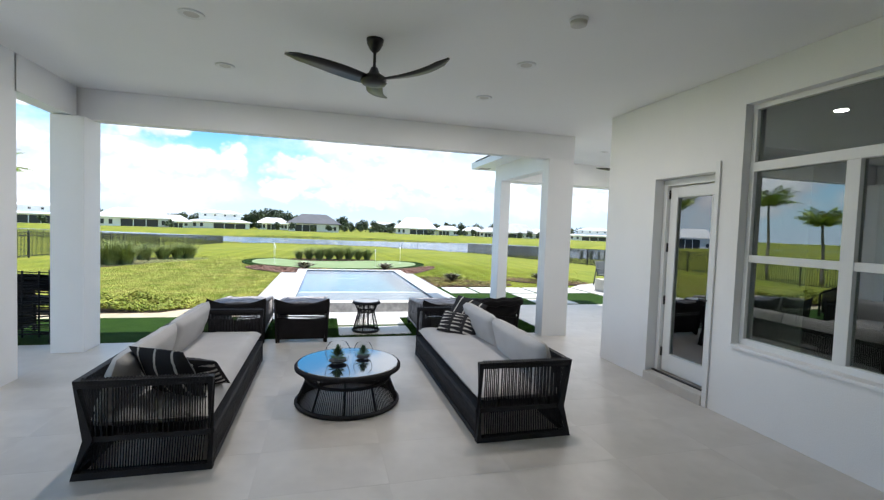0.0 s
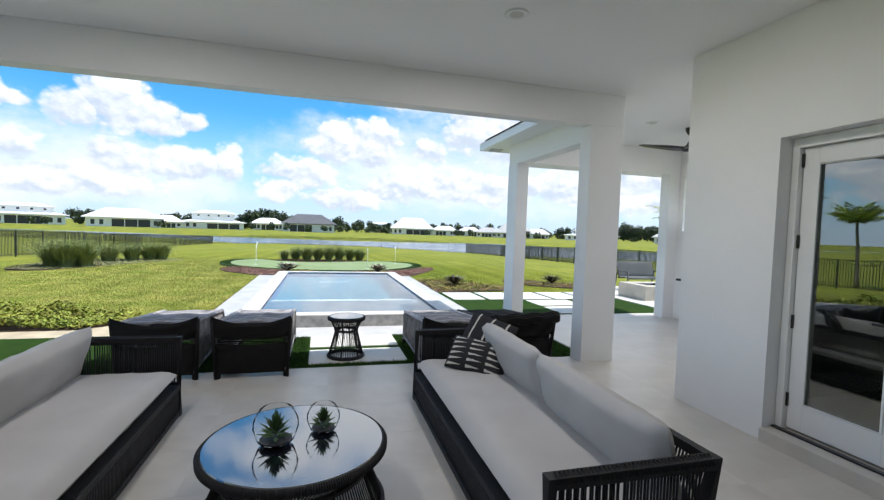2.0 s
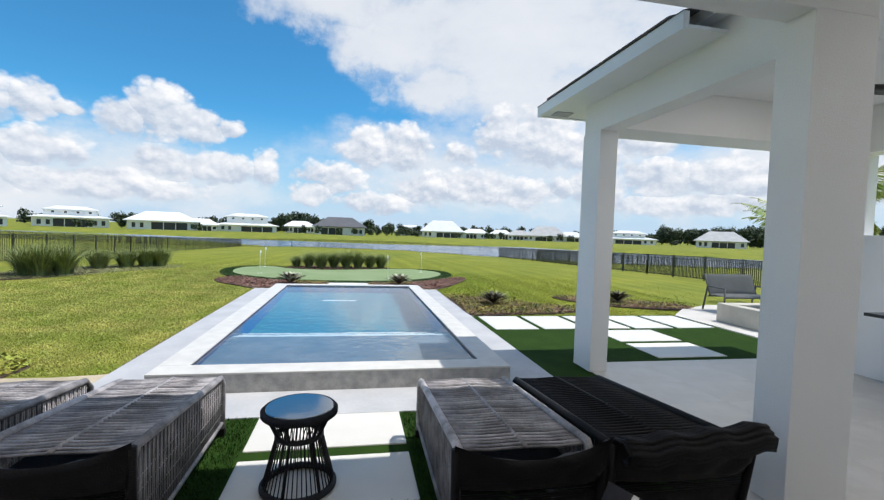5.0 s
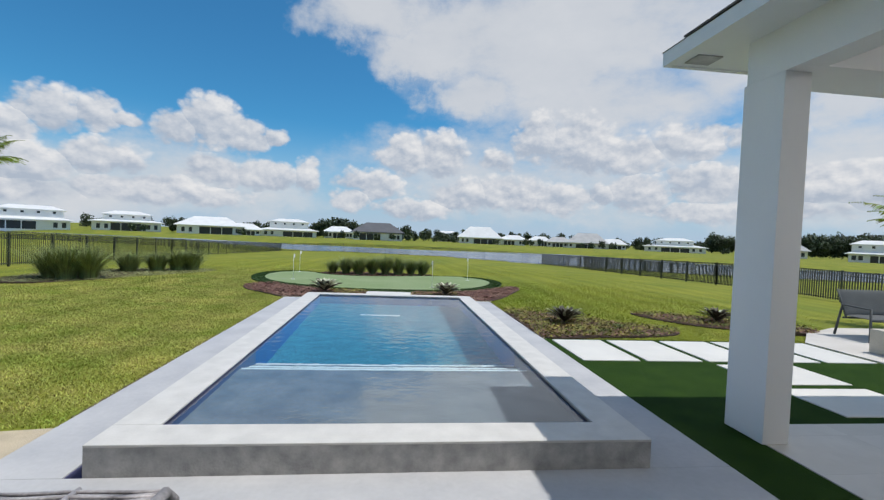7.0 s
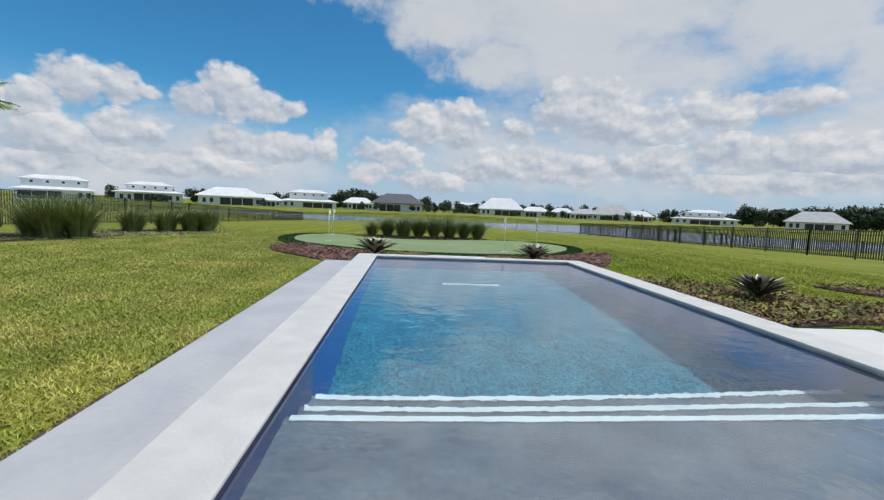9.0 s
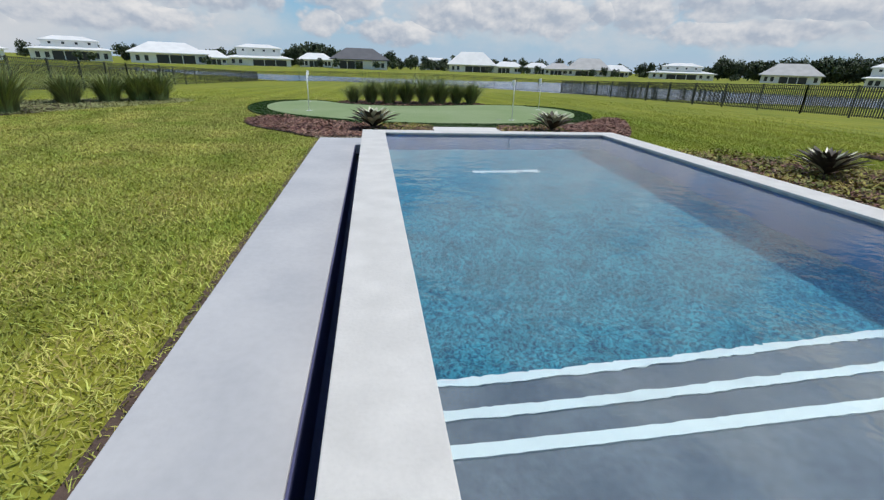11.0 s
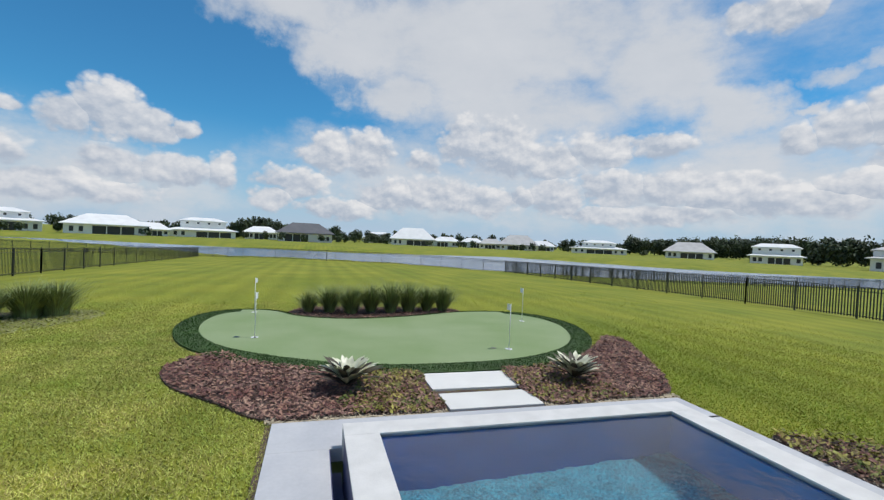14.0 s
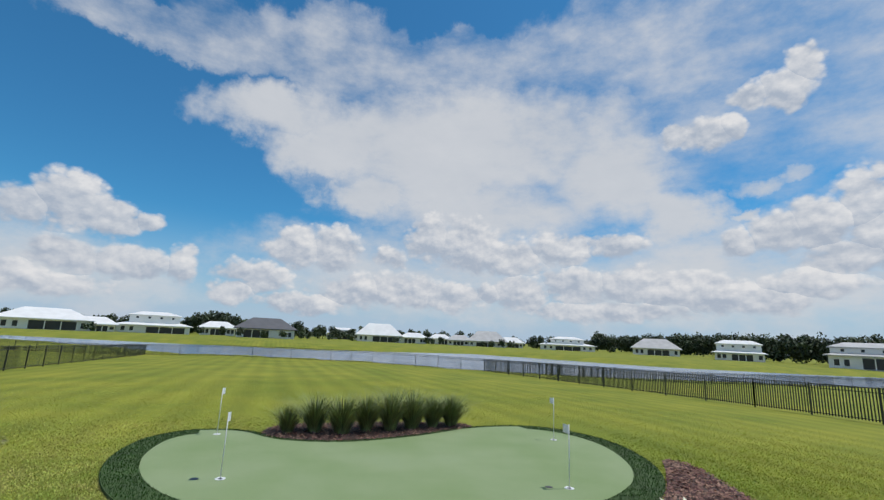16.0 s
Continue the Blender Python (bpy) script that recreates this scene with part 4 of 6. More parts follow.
sheet("basin_wall", side_walls(S3, PY1, ZB) + [((PX0, PY1, ZB), (PX1, PY1, ZB), (PX1, PY1, 0.15), (PX0, PY1, 0.15)), ((PX0, S3, ZB), (PX0, S3, Z3), (PX1, S3, Z3), (PX1, S3, ZB))], BASINWALL, "plaster basin wall, its shade painted deep blue")
sheet("basin_floor", [((PX0, S3, ZB), (PX1, S3, ZB), (PX1, PY1, ZB), (PX0, PY1, ZB))], BASIN, "blue pebble-finish basin floor with painted caustic mottling")
shelf = []
for k in (0, 1):
    sheet("shelf_wall", [side_walls(*q)[k] for q in ((PY0, S1, Z1), (S1, S2, Z2), (S2, S3, Z3))], SLOT, "dark navy waterline wall")
for y0, y1, z in ((PY0, S1, Z1), (S1, S2, Z2), (S2, S3, Z3)):
    shelf.append(((PX0, y0, z), (PX0, y1, z), (PX1, y1, z), (PX1, y0, z)))
for y, za, zb in ((S1, Z2, Z1), (S2, Z3, Z2)):
    shelf.append(((PX0, y, za), (PX1, y, za), (PX1, y, zb), (PX0, y, zb)))
shelf.append(((PX0, PY0, Z1), (PX1, PY0, Z1), (PX1, PY0, 0.15), (PX0, PY0, 0.15)))
sheet("sun_shelf", shelf, SHELF, "grey plaster sun shelf and steps")
for y, z in ((S1, Z1), (S2, Z2), (S3, Z3)):
    part("step_trim", box((PX0 + 0.02, y - 0.042, z + 0.002), (PX1 - 0.02, y + 0.004, z + 0.012)), TILEWHITE, pool, "white tile line on the step edge")
part("floor_trim", box((-0.10, 16.08, ZB + 0.002), (0.66, 16.17, ZB + 0.012)), TILEWHITE, pool, "white tile line on the basin floor")
water = raw("water", [(x, y, 0.168) for x, y in ((PX0, PY0), (PX1, PY0), (PX1, PY1), (PX0, PY1))], [(0, 1, 2, 3)], WATER, pool, "clear rippled water")
water.visible_shadow = False

# deck slabs round the pool, channel beside the coping
fixed(part("pavement", box((-2.0, 9.62, -0.12), (2.9, OY0, 0.0), 0.006), DECK), "pale brushed concrete deck before the pool", "deck")
fixed(part("pavement", box((-2.0, OY0, -0.12), (-1.4705, 17.48, 0.0), 0.004), DECK), "pale brushed concrete deck along the pool", "deck")
fixed(part("pavement", box((OX1, OY0, -0.12), (2.9, OY1, 0.0), 0.006), DECK), "pale brushed concrete deck along the pool", "deck")
fixed(part("pavement", box((-2.0, 17.48, -0.12), (2.9, 18.12, 0.0), 0.006), DECK), "pale brushed concrete deck behind the pool", "deck")
fixed(part("channel", add_box(box((-1.47, OY0, -0.35), (-1.36, 17.479, -0.22)), (-1.47, OY0, -0.22), (-1.462, 17.479, -0.010)), SLOT), "dark overflow channel beside the coping", "channel")

# ---- turf, pavers, terrace ----
tf = fixed(part("turf_strip", box((-9.0, 8.10, -0.05), (3.46, 9.61, -0.008)), TURF), "dark green synthetic turf strip before the pool deck", "turf")
tf2 = fixed(part("turf_strip", box((2.91, 9.61, -0.05), (7.5, 14.22, -0.008)), TURF), "dark green synthetic turf between white pavers", "turf")
tfl = fixed(part("turf_strip", box((-9.0, 9.61, -0.05), (-2.01, 9.97, -0.008)), TURF), "dark green synthetic turf beside the deck", "turf")
X, Y = rng.uniform(-2.6, 3.4, 42000), rng.uniform(8.12, 9.6, 42000)
keep = ~((X > -0.22) & (X < 1.02) & (Y > 8.24) & (Y < 9.62))
tagged(blades("turf", X[keep], Y[keep], np.full(keep.sum(), -0.008), 0.028, 0.006, 0.02, TURFBLADE, 21), "short dark synthetic grass before the deck", "turf", kind="stuff")


def paver(x0, y0, x1, y1, group):
    ob = part("paver", box((x0, y0, -0.05), (x1, y1, 0.004), 0.008), PAVER)
    return tagged(ob, "square white concrete stepping slab set in turf", "paver", group)


paver(-0.2, 8.24, 1.0, 8.86, "slabs before the pool")
paver(-0.2, 9.0, 1.0, 9.61, "slabs before the pool")
for k in range(5):
    paver(3.02 + 0.90 * k, 12.95, 3.82 + 0.90 * k, 14.12, "slabs along the turf")
paver(4.80, 11.08, 5.92, 11.86, "slabs to the kitchen")
paver(4.80, 12.0, 5.92, 12.80, "slabs to the kitchen")
fixed(part("terrace", slab_poly([(7.55, 10.93), (15, 10.93), (15, 15.6), (9.6, 15.6), (8.4, 15.0), (7.55, 14.2)], -0.12, 0.0), TERRACE), "pale concrete terrace round the fire pit", "terrace")
paver(-0.14, 18.19, 1.03, 18.70, "steps to the green")
paver(-0.17, 18.86, 1.05, 19.52, "steps to the green")
# brown joints whose dark colour also paints the shadow in the gaps
fixed(part("soil_joint", box((-0.2, 18.125, -0.08), (1.06, 19.62, -0.026)), MULCHBED), "brown soil joints between the slabs, darkened for the gap's shadow", "soil")
fixed(part("sand_edge", slab_poly(SAND_BED, -0.06, -0.012), SAND), "pale gravel edge beside the hedge", "gravel")

for a, b in (((-2.055, 11.2, -0.08), (-2.003, 18.1, -0.021)), ((2.903, 14.25, -0.08), (2.95, 18.1, -0.021))):
    fixed(part("soil_edge", box(a, b), MULCHBED), "bare dark soil edge between lawn and deck", "soil")
for a, b in (((-2.05, 18.124, -0.08), (-0.205, 18.235, -0.010)), ((1.065, 18.124, -0.08), (2.95, 18.235, -0.010)), ((2.953, 14.25, -0.08), (3.10, 16.9, -0.012))):
    fixed(part("gravel_edge", box(a, b), SAND), "pale gravel strip along the pool deck", "gravel")
    g = np.random.default_rng(int(abs(a[0]) * 100))
    X, Y = g.uniform(a[0] - 0.03, b[0] + 0.03, 900), g.uniform(a[1], b[1] + 0.03, 900)
    tagged(flakes("gravel", X, Y, b[2] + g.uniform(0.001, 0.012, 900), 0.022, 0.7, SAND, int(abs(b[1]) * 10), aspect=0.8), "small pale gravel stones", "gravel", kind="stuff")

# ---- putting green and beds ----
fixed(part("fringe", slab_poly(FRINGE_LINE, -0.06, 0.012), FRINGE), "dark green taller turf fringe round the green", "turf")
fixed(part("putting_green", slab_poly(GREEN_LINE, -0.05, 0.018), GREEN), "smooth light green kidney-shaped putting green", "putting green")
X, Y = rng.uniform(-4.6, 4.8, 150000), rng.uniform(19.3, 25.3, 150000)
keep = inside_np(FRINGE_LINE, X, Y) & ~inside_np(GREEN_LINE, X, Y)
tagged(blades("fringe_turf", X[keep], Y[keep], np.full(keep.sum(), 0.012), 0.022, 0.006, 0.014, TURFBLADE, 22), "dark fringe grass round the putting green", "turf", kind="stuff")


def golf_flag(x, y, turn):
    fg = thing("golf_flag", "thin white practice flagstick standing in its cup", "flagstick", "golf flags", (x, y, 0.02), turn)
    tube_part("pole", [[(0, 0, 0.006), (0, 0, 0.80)]], 0.0065, TRIM, fg, n=8)
    V, F = lathe([(0.03, 0.001), (0.062, 0.004), (0.064, 0.001)], 20)
    raw("cup_rim", V, F, TRIM, fg)
    n = 6
    V = [(0.006 + 0.020 * i, 0.012 * math.sin(i * 1.3), z) for i in range(n) for z in (0.68, 0.79)]
    V += [(a, b + 0.003, c) for a, b, c in V]
    F = []
    for s in (0, n * 2):
        F += [(s + 2 * i, s + 2 * i + 2, s + 2 * i + 3, s + 2 * i + 1) for i in range(n - 1)]
    raw("flag", V, F, TRIM, fg)
    return fg


golf_flag(-2.62, 21.93, 80)
golf_flag(1.70, 20.68, 100)
golf_flag(-2.95, 24.6, 70)
golf_flag(3.23, 23.3, 100)
# flat dark discs a little west of two flags
for x, y in ((-2.92, 21.98), (1.45, 20.78)):
    V, F = lathe([(0.03, 0.0), (0.05, 0.002)], 18, x, y)
    tagged(raw("golf_cup", [(a, b, c + 0.02) for a, b, c in V], F, BLACK), "flat dark round disc on the putting green", "golf cup", "golf cups")


def bed(poly, name, label, n_chips, n_leaf, seed, chip=MULCH, leaf=COVER, leaf_h=0.12, leaf_size=0.045, leaf_zone=None, z=0.0):
    fixed(part(name, slab_poly(poly, z - 0.06, z - 0.004), MULCHBED), label, "planting bed")
    xs, ys = [p[0] for p in poly], [p[1] for p in poly]
    g = np.random.default_rng(seed)
    area = max(1e-3, (max(xs) - min(xs)) * (max(ys) - min(ys)))
    if n_chips:
        n = int(n_chips * area)
        X, Y = g.uniform(min(xs), max(xs), n), g.uniform(min(ys), max(ys), n)
        k = inside_np(poly, X, Y)
        tagged(flakes("mulch", X[k], Y[k], z + 0.004 + g.uniform(0, 0.03, k.sum()), 0.055, 0.5, chip, seed, aspect=0.4), "reddish-brown bark mulch chips", "mulch", kind="stuff")
    if n_leaf:
        n = int(n_leaf * area)
        X, Y = g.uniform(min(xs), max(xs), n), g.uniform(min(ys), max(ys), n)
        k = inside_np(poly, X, Y)
        if leaf_zone:
            k &= np.array([leaf_zone(a, b) for a, b in zip(X, Y)])
        X, Y = X[k], Y[k]
        H = np.array([max(0.02, leaf_h * (0.6 + 0.9 * noise.noise((a * 1.7, b * 1.7, seed))) * (min(1.0, (-2.75 - a) / 1.6) if leaf_h > 0.2 else 1.0)) for a, b in zip(X, Y)])
        tagged(flakes("ground_cover", X, Y, H * g.uniform(0.15, 1.0, len(X)) ** 0.6, leaf_size, 0.9, leaf, seed + 1, aspect=0.55), "low leafy ground-cover plants", "ground cover", kind="stuff")


bed(MULCH_L, "mulch_bed", "mulched bed with low reddish plants by the green", 1500, 1300, 31, leaf=COVERLOW, leaf_h=0.06, leaf_zone=lambda a, b: a > -1.2 + 0.3 * noise.noise((a, b * 2, 1)))
bed(MULCH_R, "mulch_bed", "mulched bed beside the stepping slabs", 1500, 700, 32, leaf=COVERLOW, leaf_h=0.05, leaf_zone=lambda a, b: a < 2.3)
bed(GRASS_BED, "mulch_bed", "mulched bed of tall ornamental grasses", 700, 0, 33)
bed(BED_A3, "planting_bed", "bed of low green ground cover with a bromeliad", 900, 1100, 34, leaf=COVERLOW, leaf_h=0.10, leaf_size=0.042)
bed(BED_A4, "planting_bed", "bed of mulch and low plants on the lawn", 900, 700, 35, leaf=COVERLOW, leaf_h=0.08, leaf_size=0.042)
bed(HEDGE_BED, "planting_bed", "low leafy hedge strip along the lawn", 0, 2600, 36, leaf_h=0.24, leaf_size=0.055)
bed(BUSH_BED, "planting_bed", "sandy bed with clumps of tall grass", 900, 0, 37, chip=LITTER, z=-0.045)


def bromeliad(x, y, size, seed, pale):
    rnd = random.Random(seed)
    b = thing("bromeliad", "large rosette plant with arching dark leaves, upper ones painted pale as sunlit", "rosette plant", "rosette plants", (x, y, 0.0), rnd.uniform(0, 360))
    n = 52 if pale else 84
    for k in range(n):
        t = k / n
        az = k * 2.39996 + rnd.uniform(-0.2, 0.2)
        Ln = size * (1.0 - 0.35 * t) * rnd.uniform(0.85, 1.1)
        rise = 0.55 + 0.90 * t
        wd = (0.036 if pale else 0.024) * size / 0.5
        V, F = [], []
        s = 7
        for i in range(s + 1):
            u = i / s
            r = Ln * u * math.cos(rise * (1 - 0.35 * u))
            z = 0.04 + Ln * (u * math.sin(rise) - 0.22 * u * u * (1 - 0.5 * t))
            w2 = wd * (0.55 + 0.9 * math.sin(u * math.pi * 0.62)) * (1 - u ** 5)
            c, sn = math.cos(az), math.sin(az)
            for q, dz in ((-1, 0.35 * w2), (0, 0.0), (1, 0.35 * w2)):
                V.append((r * c - q * w2 * sn, r * sn + q * w2 * c, max(0.01, z + dz)))
        for i in range(s):
            a = i * 3
            F += [(a, a + 3, a + 4, a + 1), (a + 1, a + 4, a + 5, a + 2)]
        # upper leaves get the pale colour in place of sunlight on them
        raw("leaf", V, F, SUNLITLEAF if (k % 6 == 0 or (pale and k > 14 and k % 3 != 1)) else AGAVE, b, smooth=True)
    return b


bromeliad(-1.21, 19.05, 0.52, 1, True)
bromeliad(1.91, 18.95, 0.50, 2, True)
bromeliad(3.76, 15.45, 0.46, 3, False)
bromeliad(7.2, 15.85, 0.44, 4, False)


def grass_clump(x, y, h, seed, n=900, spread=0.16, zb=None):
    g = np.random.default_rng(seed)
    c = thing("ornamental_grass", "tall fountain grass clump with fine arching blades", "ornamental grass", "ornamental grass clumps", (x, y, ground_z(x, y) if zb is None else zb))
    a = g.uniform(0, 2 * np.pi, n)
    r0 = spread * np.sqrt(g.uniform(0, 1, n))
    H = h * g.uniform(0.35, 1.25, n)
    out = H * g.uniform(0.08, 1.15, n) ** 1.5
    S = 5
    us = np.linspace(0, 1, S + 1)
    co = np.zeros((n, (S + 1) * 2, 3))
    for i, u in enumerate(us):
        rr = r0 + out * u ** 1.9
        z = H * (u - 0.14 * u ** 3)
        w = 0.0065 * (1 - u ** 2 * 0.92)
        px, py = rr * np.cos(a), rr * np.sin(a)
        co[:, 2 * i] = np.stack([px - w * np.sin(a), py + w * np.cos(a), z], 1)
        co[:, 2 * i + 1] = np.stack([px + w * np.sin(a), py - w * np.cos(a), z], 1)
    base = np.arange(n)[:, None] * (S + 1) * 2
    tris = []
    for i in range(S):
        q = 2 * i
        tris += [base + [q, q + 1, q + 3], base + [q, q + 3, q + 2]]
    ob = np_mesh("blades", co.reshape(-1, 3), np.concatenate(tris, 0), REED, c)
    return c


for i, (x, y, h) in enumerate(((-1.75, 24.75, 0.62), (-1.25, 24.75, 0.66), (-0.75, 24.55, 0.74), (-0.25, 24.7, 0.80), (0.25, 24.7, 0.78), (0.75, 24.85, 0.80), (1.25, 24.95, 0.72), (1.72, 25.05, 0.60))):
    grass_clump(x, y, h * (0.85 + 0.3 * ((i * 37) % 10) / 10), 100 + i, 640 + 130 * (i * 5 % 4), 0.10 + 0.02 * (i % 3))
for i, (x, y, h) in enumerate(((-9.0, 21.0, 0.95), (-8.5, 20.8, 1.0), (-8.1, 21.1, 0.95), (-8.3, 23.4, 0.72), (-7.7, 24.0, 0.66), (-7.2, 24.4, 0.7), (-6.8, 24.6, 0.7))):
    grass_clump(x, y, h, 140 + i, 1100, 0.22)


# ---- seating ----
SOFA_L, SOFA_D, SOFA_H = 2.66, 0.88, 0.68


def arm_outline(u0, z):
    """Where the rear edge stands at height z."""
    if z > 0.27:
        return SOFA_D - 0.075 * (SOFA_H - z) / (SOFA_H - 0.27)
    return SOFA_D - 0.075 + 0.095 * (0.27 - z) / 0.27


def build_sofa(at, rz):
    """Local x: depth, 0 at the front; local y: length, centred."""
    s = thing("outdoor_sofa", "charcoal rope-woven outdoor sofa with oatmeal cushions", "sofa", "sofas facing each other", at, rz)
    hl = SOFA_L / 2
    rear = lambda z: arm_outline(0, z)
    for sy in (-1, 1):
        y = sy * (hl - 0.03)
        loop = [(0.03, y, 0.02), (0.03, y, SOFA_H - 0.03), (rear(SOFA_H) - 0.03, y, SOFA_H - 0.03), (rear(0.27) - 0.03, y, 0.27), (rear(0.0) - 0.03, y, 0.02)]
        arm = tube_part("arm", [loop], 0.042, ROPE, s, n=4, closed=True, smooth=False)
        tube_part("mid_rail", [[(0.03, y, 0.27), (rear(0.27) - 0.03, y, 0.27)]], 0.026, ROPE, arm, n=4, smooth=False)
        n = 42
        up, lowr = [], []
        for k in range(n):
            x = 0.07 + (SOFA_D - 0.19) * k / (n - 1)
            if k % 9 != 8:
                up.append([(x, y - 0.012, 0.27), (x, y - 0.012, SOFA_H - 0.04)])
            lowr.append([(x * 0.98 + 0.02, y - 0.012, 0.03), (x, y - 0.012, 0.27)])
            if k % 2:
                up.append([(x + 0.008, y + 0.014, 0.27), (x + 0.008, y + 0.014, SOFA_H - 0.04)])
        tube_part("rope_panel", up, 0.0048, ROPE, arm, n=4)
        tube_part("rope_panel", lowr, 0.0048, ROPE, arm, n=4)
        # twisted wrap on the top rail
        wrap = []
        for k in range(38):
            x = 0.05 + (SOFA_D - 0.12) * k / 37
            wrap.append([(x, y - 0.040, SOFA_H - 0.03), (x + 0.006, y, SOFA_H + 0.008), (x + 0.012, y + 0.040, SOFA_H - 0.03)])
        tube_part("rope_wrap", wrap, 0.0055, ROPE, arm, n=4)
    # back: rails and ropes
    bmx = bmesh.new()
    for z in (SOFA_H - 0.03, 0.27, 0.03):
        V, F = tubes([[(rear(z) - 0.03, -hl + 0.06, z), (rear(z) - 0.03, hl - 0.06, z)]], 0.032, 4)
        vs = [bmx.verts.new(v) for v in V]
        for f in F:
            bmx.faces.new([vs[i] for i in f])
    back = part("backrest", bmx, ROPE, s)
    ropes = []
    for k in range(125):
        y = -hl + 0.08 + (SOFA_L - 0.16) * k / 124
        ropes.append([(rear(0.03) - 0.03, y, 0.03), (rear(0.27) - 0.03, y, 0.27), (rear(SOFA_H) - 0.03, y, SOFA_H - 0.04)])
    tube_part("rope_panel", ropes, 0.0055, ROPE, back, n=4)
    # front apron
    part("seat_frame", box((0.05, -hl + 0.06, 0.24), (SOFA_D - 0.14, hl - 0.06, 0.275), 0.006), ROPE, s)
    apron = part("apron", add_box(box((0.012, -hl + 0.06, 0.235), (0.055, hl - 0.06, 0.275), 0.008), (0.012, -hl + 0.06, 0.01), (0.055, hl - 0.06, 0.05), 0.008), ROPE, s)
    ropes = [[(0.026, -hl + 0.08 + (SOFA_L - 0.16) * k / 150, 0.05), (0.026, -hl + 0.08 + (SOFA_L - 0.16) * k / 150, 0.236)] for k in range(151)]
    tube_part("rope_panel", ropes, 0.0072, ROPE, apron, n=4)
    # cushions
    V, F = cushion(0.80, SOFA_L - 0.15, 0.17, 0.12, 12, 40, 3, 0.012)
    raw("seat_cushion", place(V, pose(0.43, 0, 0.36)), F, FABRIC, s, "oatmeal canvas seat pad", True)
    wdt = (SOFA_L - 0.18) / 2
    for k in (-1, 1):
        V, F = cushion(wdt - 0.01, 0.42, 0.20, 0.35, 22, 12, 7 + k, 0.012)
        m = pose(0.70, k * wdt / 2, 0.585, 0, 0, 0) @ pose(0, 0, 0, 0, -16, 0) @ Matrix(((0, 0, 1, 0), (1, 0, 0, 0), (0, 1, 0, 0), (0, 0, 0, 1)))
        raw("back_cushion", place(V, m), F, FABRIC, s, "oatmeal canvas back cushion", True)
    return s


sofa_r = build_sofa((0.80, 5.66, 0), 0)
sofa_l = copy_thing(sofa_r, pose(-1.18, 5.64, 0, 0, 0, 180))


def throw_pillow(at, rx, ry, rz, sx, sy, cloth, label, spin=0):
    V, F = cushion(sx, sy, 0.17, 0.75, 12, 12, int(sx * 100), 0.01)
    ob = raw("throw_pillow", V, F, cloth, smooth=True)
    ob.matrix_basis = pose(*at, rx, ry, rz) @ pose(0, 0, 0, 0, 0, spin)
    return tagged(ob, label, "pillow", "throw pillows")


throw_pillow((1.42, 6.66, 0.615), 58, 0, -42, 0.48, 0.48, PILLOW_LINES, "black square throw pillow with thin white lines", -13)
throw_pillow((1.27, 6.44, 0.545), 46, 6, -36, 0.52, 0.33, PILLOW_DASHES, "black lumbar pillow with rows of white dashes")
throw_pillow((-1.56, 4.60, 0.625), 60, 0, 152, 0.48, 0.48, PILLOW_LINES, "black square throw pillow with thin white lines")
throw_pillow((-1.46, 4.86, 0.550), 50, 0, 160, 0.52, 0.32, PILLOW_DASHES, "black lumbar pillow with rows of white dashes")


def drum_table(at, rt, rw, rb, h, zw, n_rope, label, group):
    """An hourglass of ropes between rings, with a dark glass top."""
    t = thing("coffee_table" if rt > 0.4 else "side_table", label, "coffee table" if rt > 0.4 else "side table", group, at)
    for nm, r, z, th in (("top_ring", rt, h - 0.03, 0.024), ("waist_ring", rw, zw, 0.016), ("base_ring", rb, 0.022, 0.022)):
        tube_part(nm, [ring(0, 0, z, r, 48)], th, ROPE, t, n=8, closed=True)
    V, F = lathe([(rt + 0.008, h - 0.022), (rt + 0.012, h - 0.008), (rt + 0.004, h), (rt * 0.6, h + 0.0005)], 56)
    raw("tabletop", V, F, GLASSTOP, t, "black glass top")
    wrap = []
    turns = int(50 + rt * 420)
    for k in range(turns):
        a = 2 * math.pi * k / turns
        c, s = math.cos(a), math.sin(a)
        wrap.append([((rt + 0.028) * c, (rt + 0.028) * s, h - 0.045), ((rt + 0.030) * c, (rt + 0.030) * s, h - 0.02), ((rt + 0.012) * c, (rt + 0.012) * s, h - 0.004)])
    tube_part("rim_wrap", wrap, 0.0062, ROPE, t, n=5)["kind"] = "stuff"
    lowr, up = [], []
    for k in range(n_rope):
        a = 2 * math.pi * k / n_rope
        c, s = math.cos(a), math.sin(a)
        lowr.append([(rb * c, rb * s, 0.03), ((rb * 0.45 + rw * 0.55) * c, (rb * 0.45 + rw * 0.55) * s, zw * 0.6), (rw * c, rw * s, zw)])
        a2 = a + 0.10
        up.append([(rw * c, rw * s, zw), (rt * math.cos(a2), rt * math.sin(a2), h - 0.04)])
    tube_part("rope_panel", lowr, 0.0045, ROPE, t, n=4)
    tube_part("rope_panel", up, 0.0045, ROPE, t, n=4)
    for k in range(10 if rt > 0.4 else 6):
        a = 2 * math.pi * k / (10 if rt > 0.4 else 6) + 0.2
        c, s = math.cos(a), math.sin(a)
        tube_part("strut", [[(rb * c, rb * s, 0.03), (rw * c, rw * s, zw), (rt * c, rt * s, h - 0.04)]], 0.011, ROPE, t, n=6)
    return t


drum_table((-0.19, 5.46, 0), 0.49, 0.41, 0.50, 0.40, 0.25, 150, "round rope-woven coffee table with a black glass top", "")
drum_table((0.25, 8.50, 0.004), 0.20, 0.135, 0.215, 0.52, 0.34, 46, "small hourglass rope side table with a dark glass top", "")


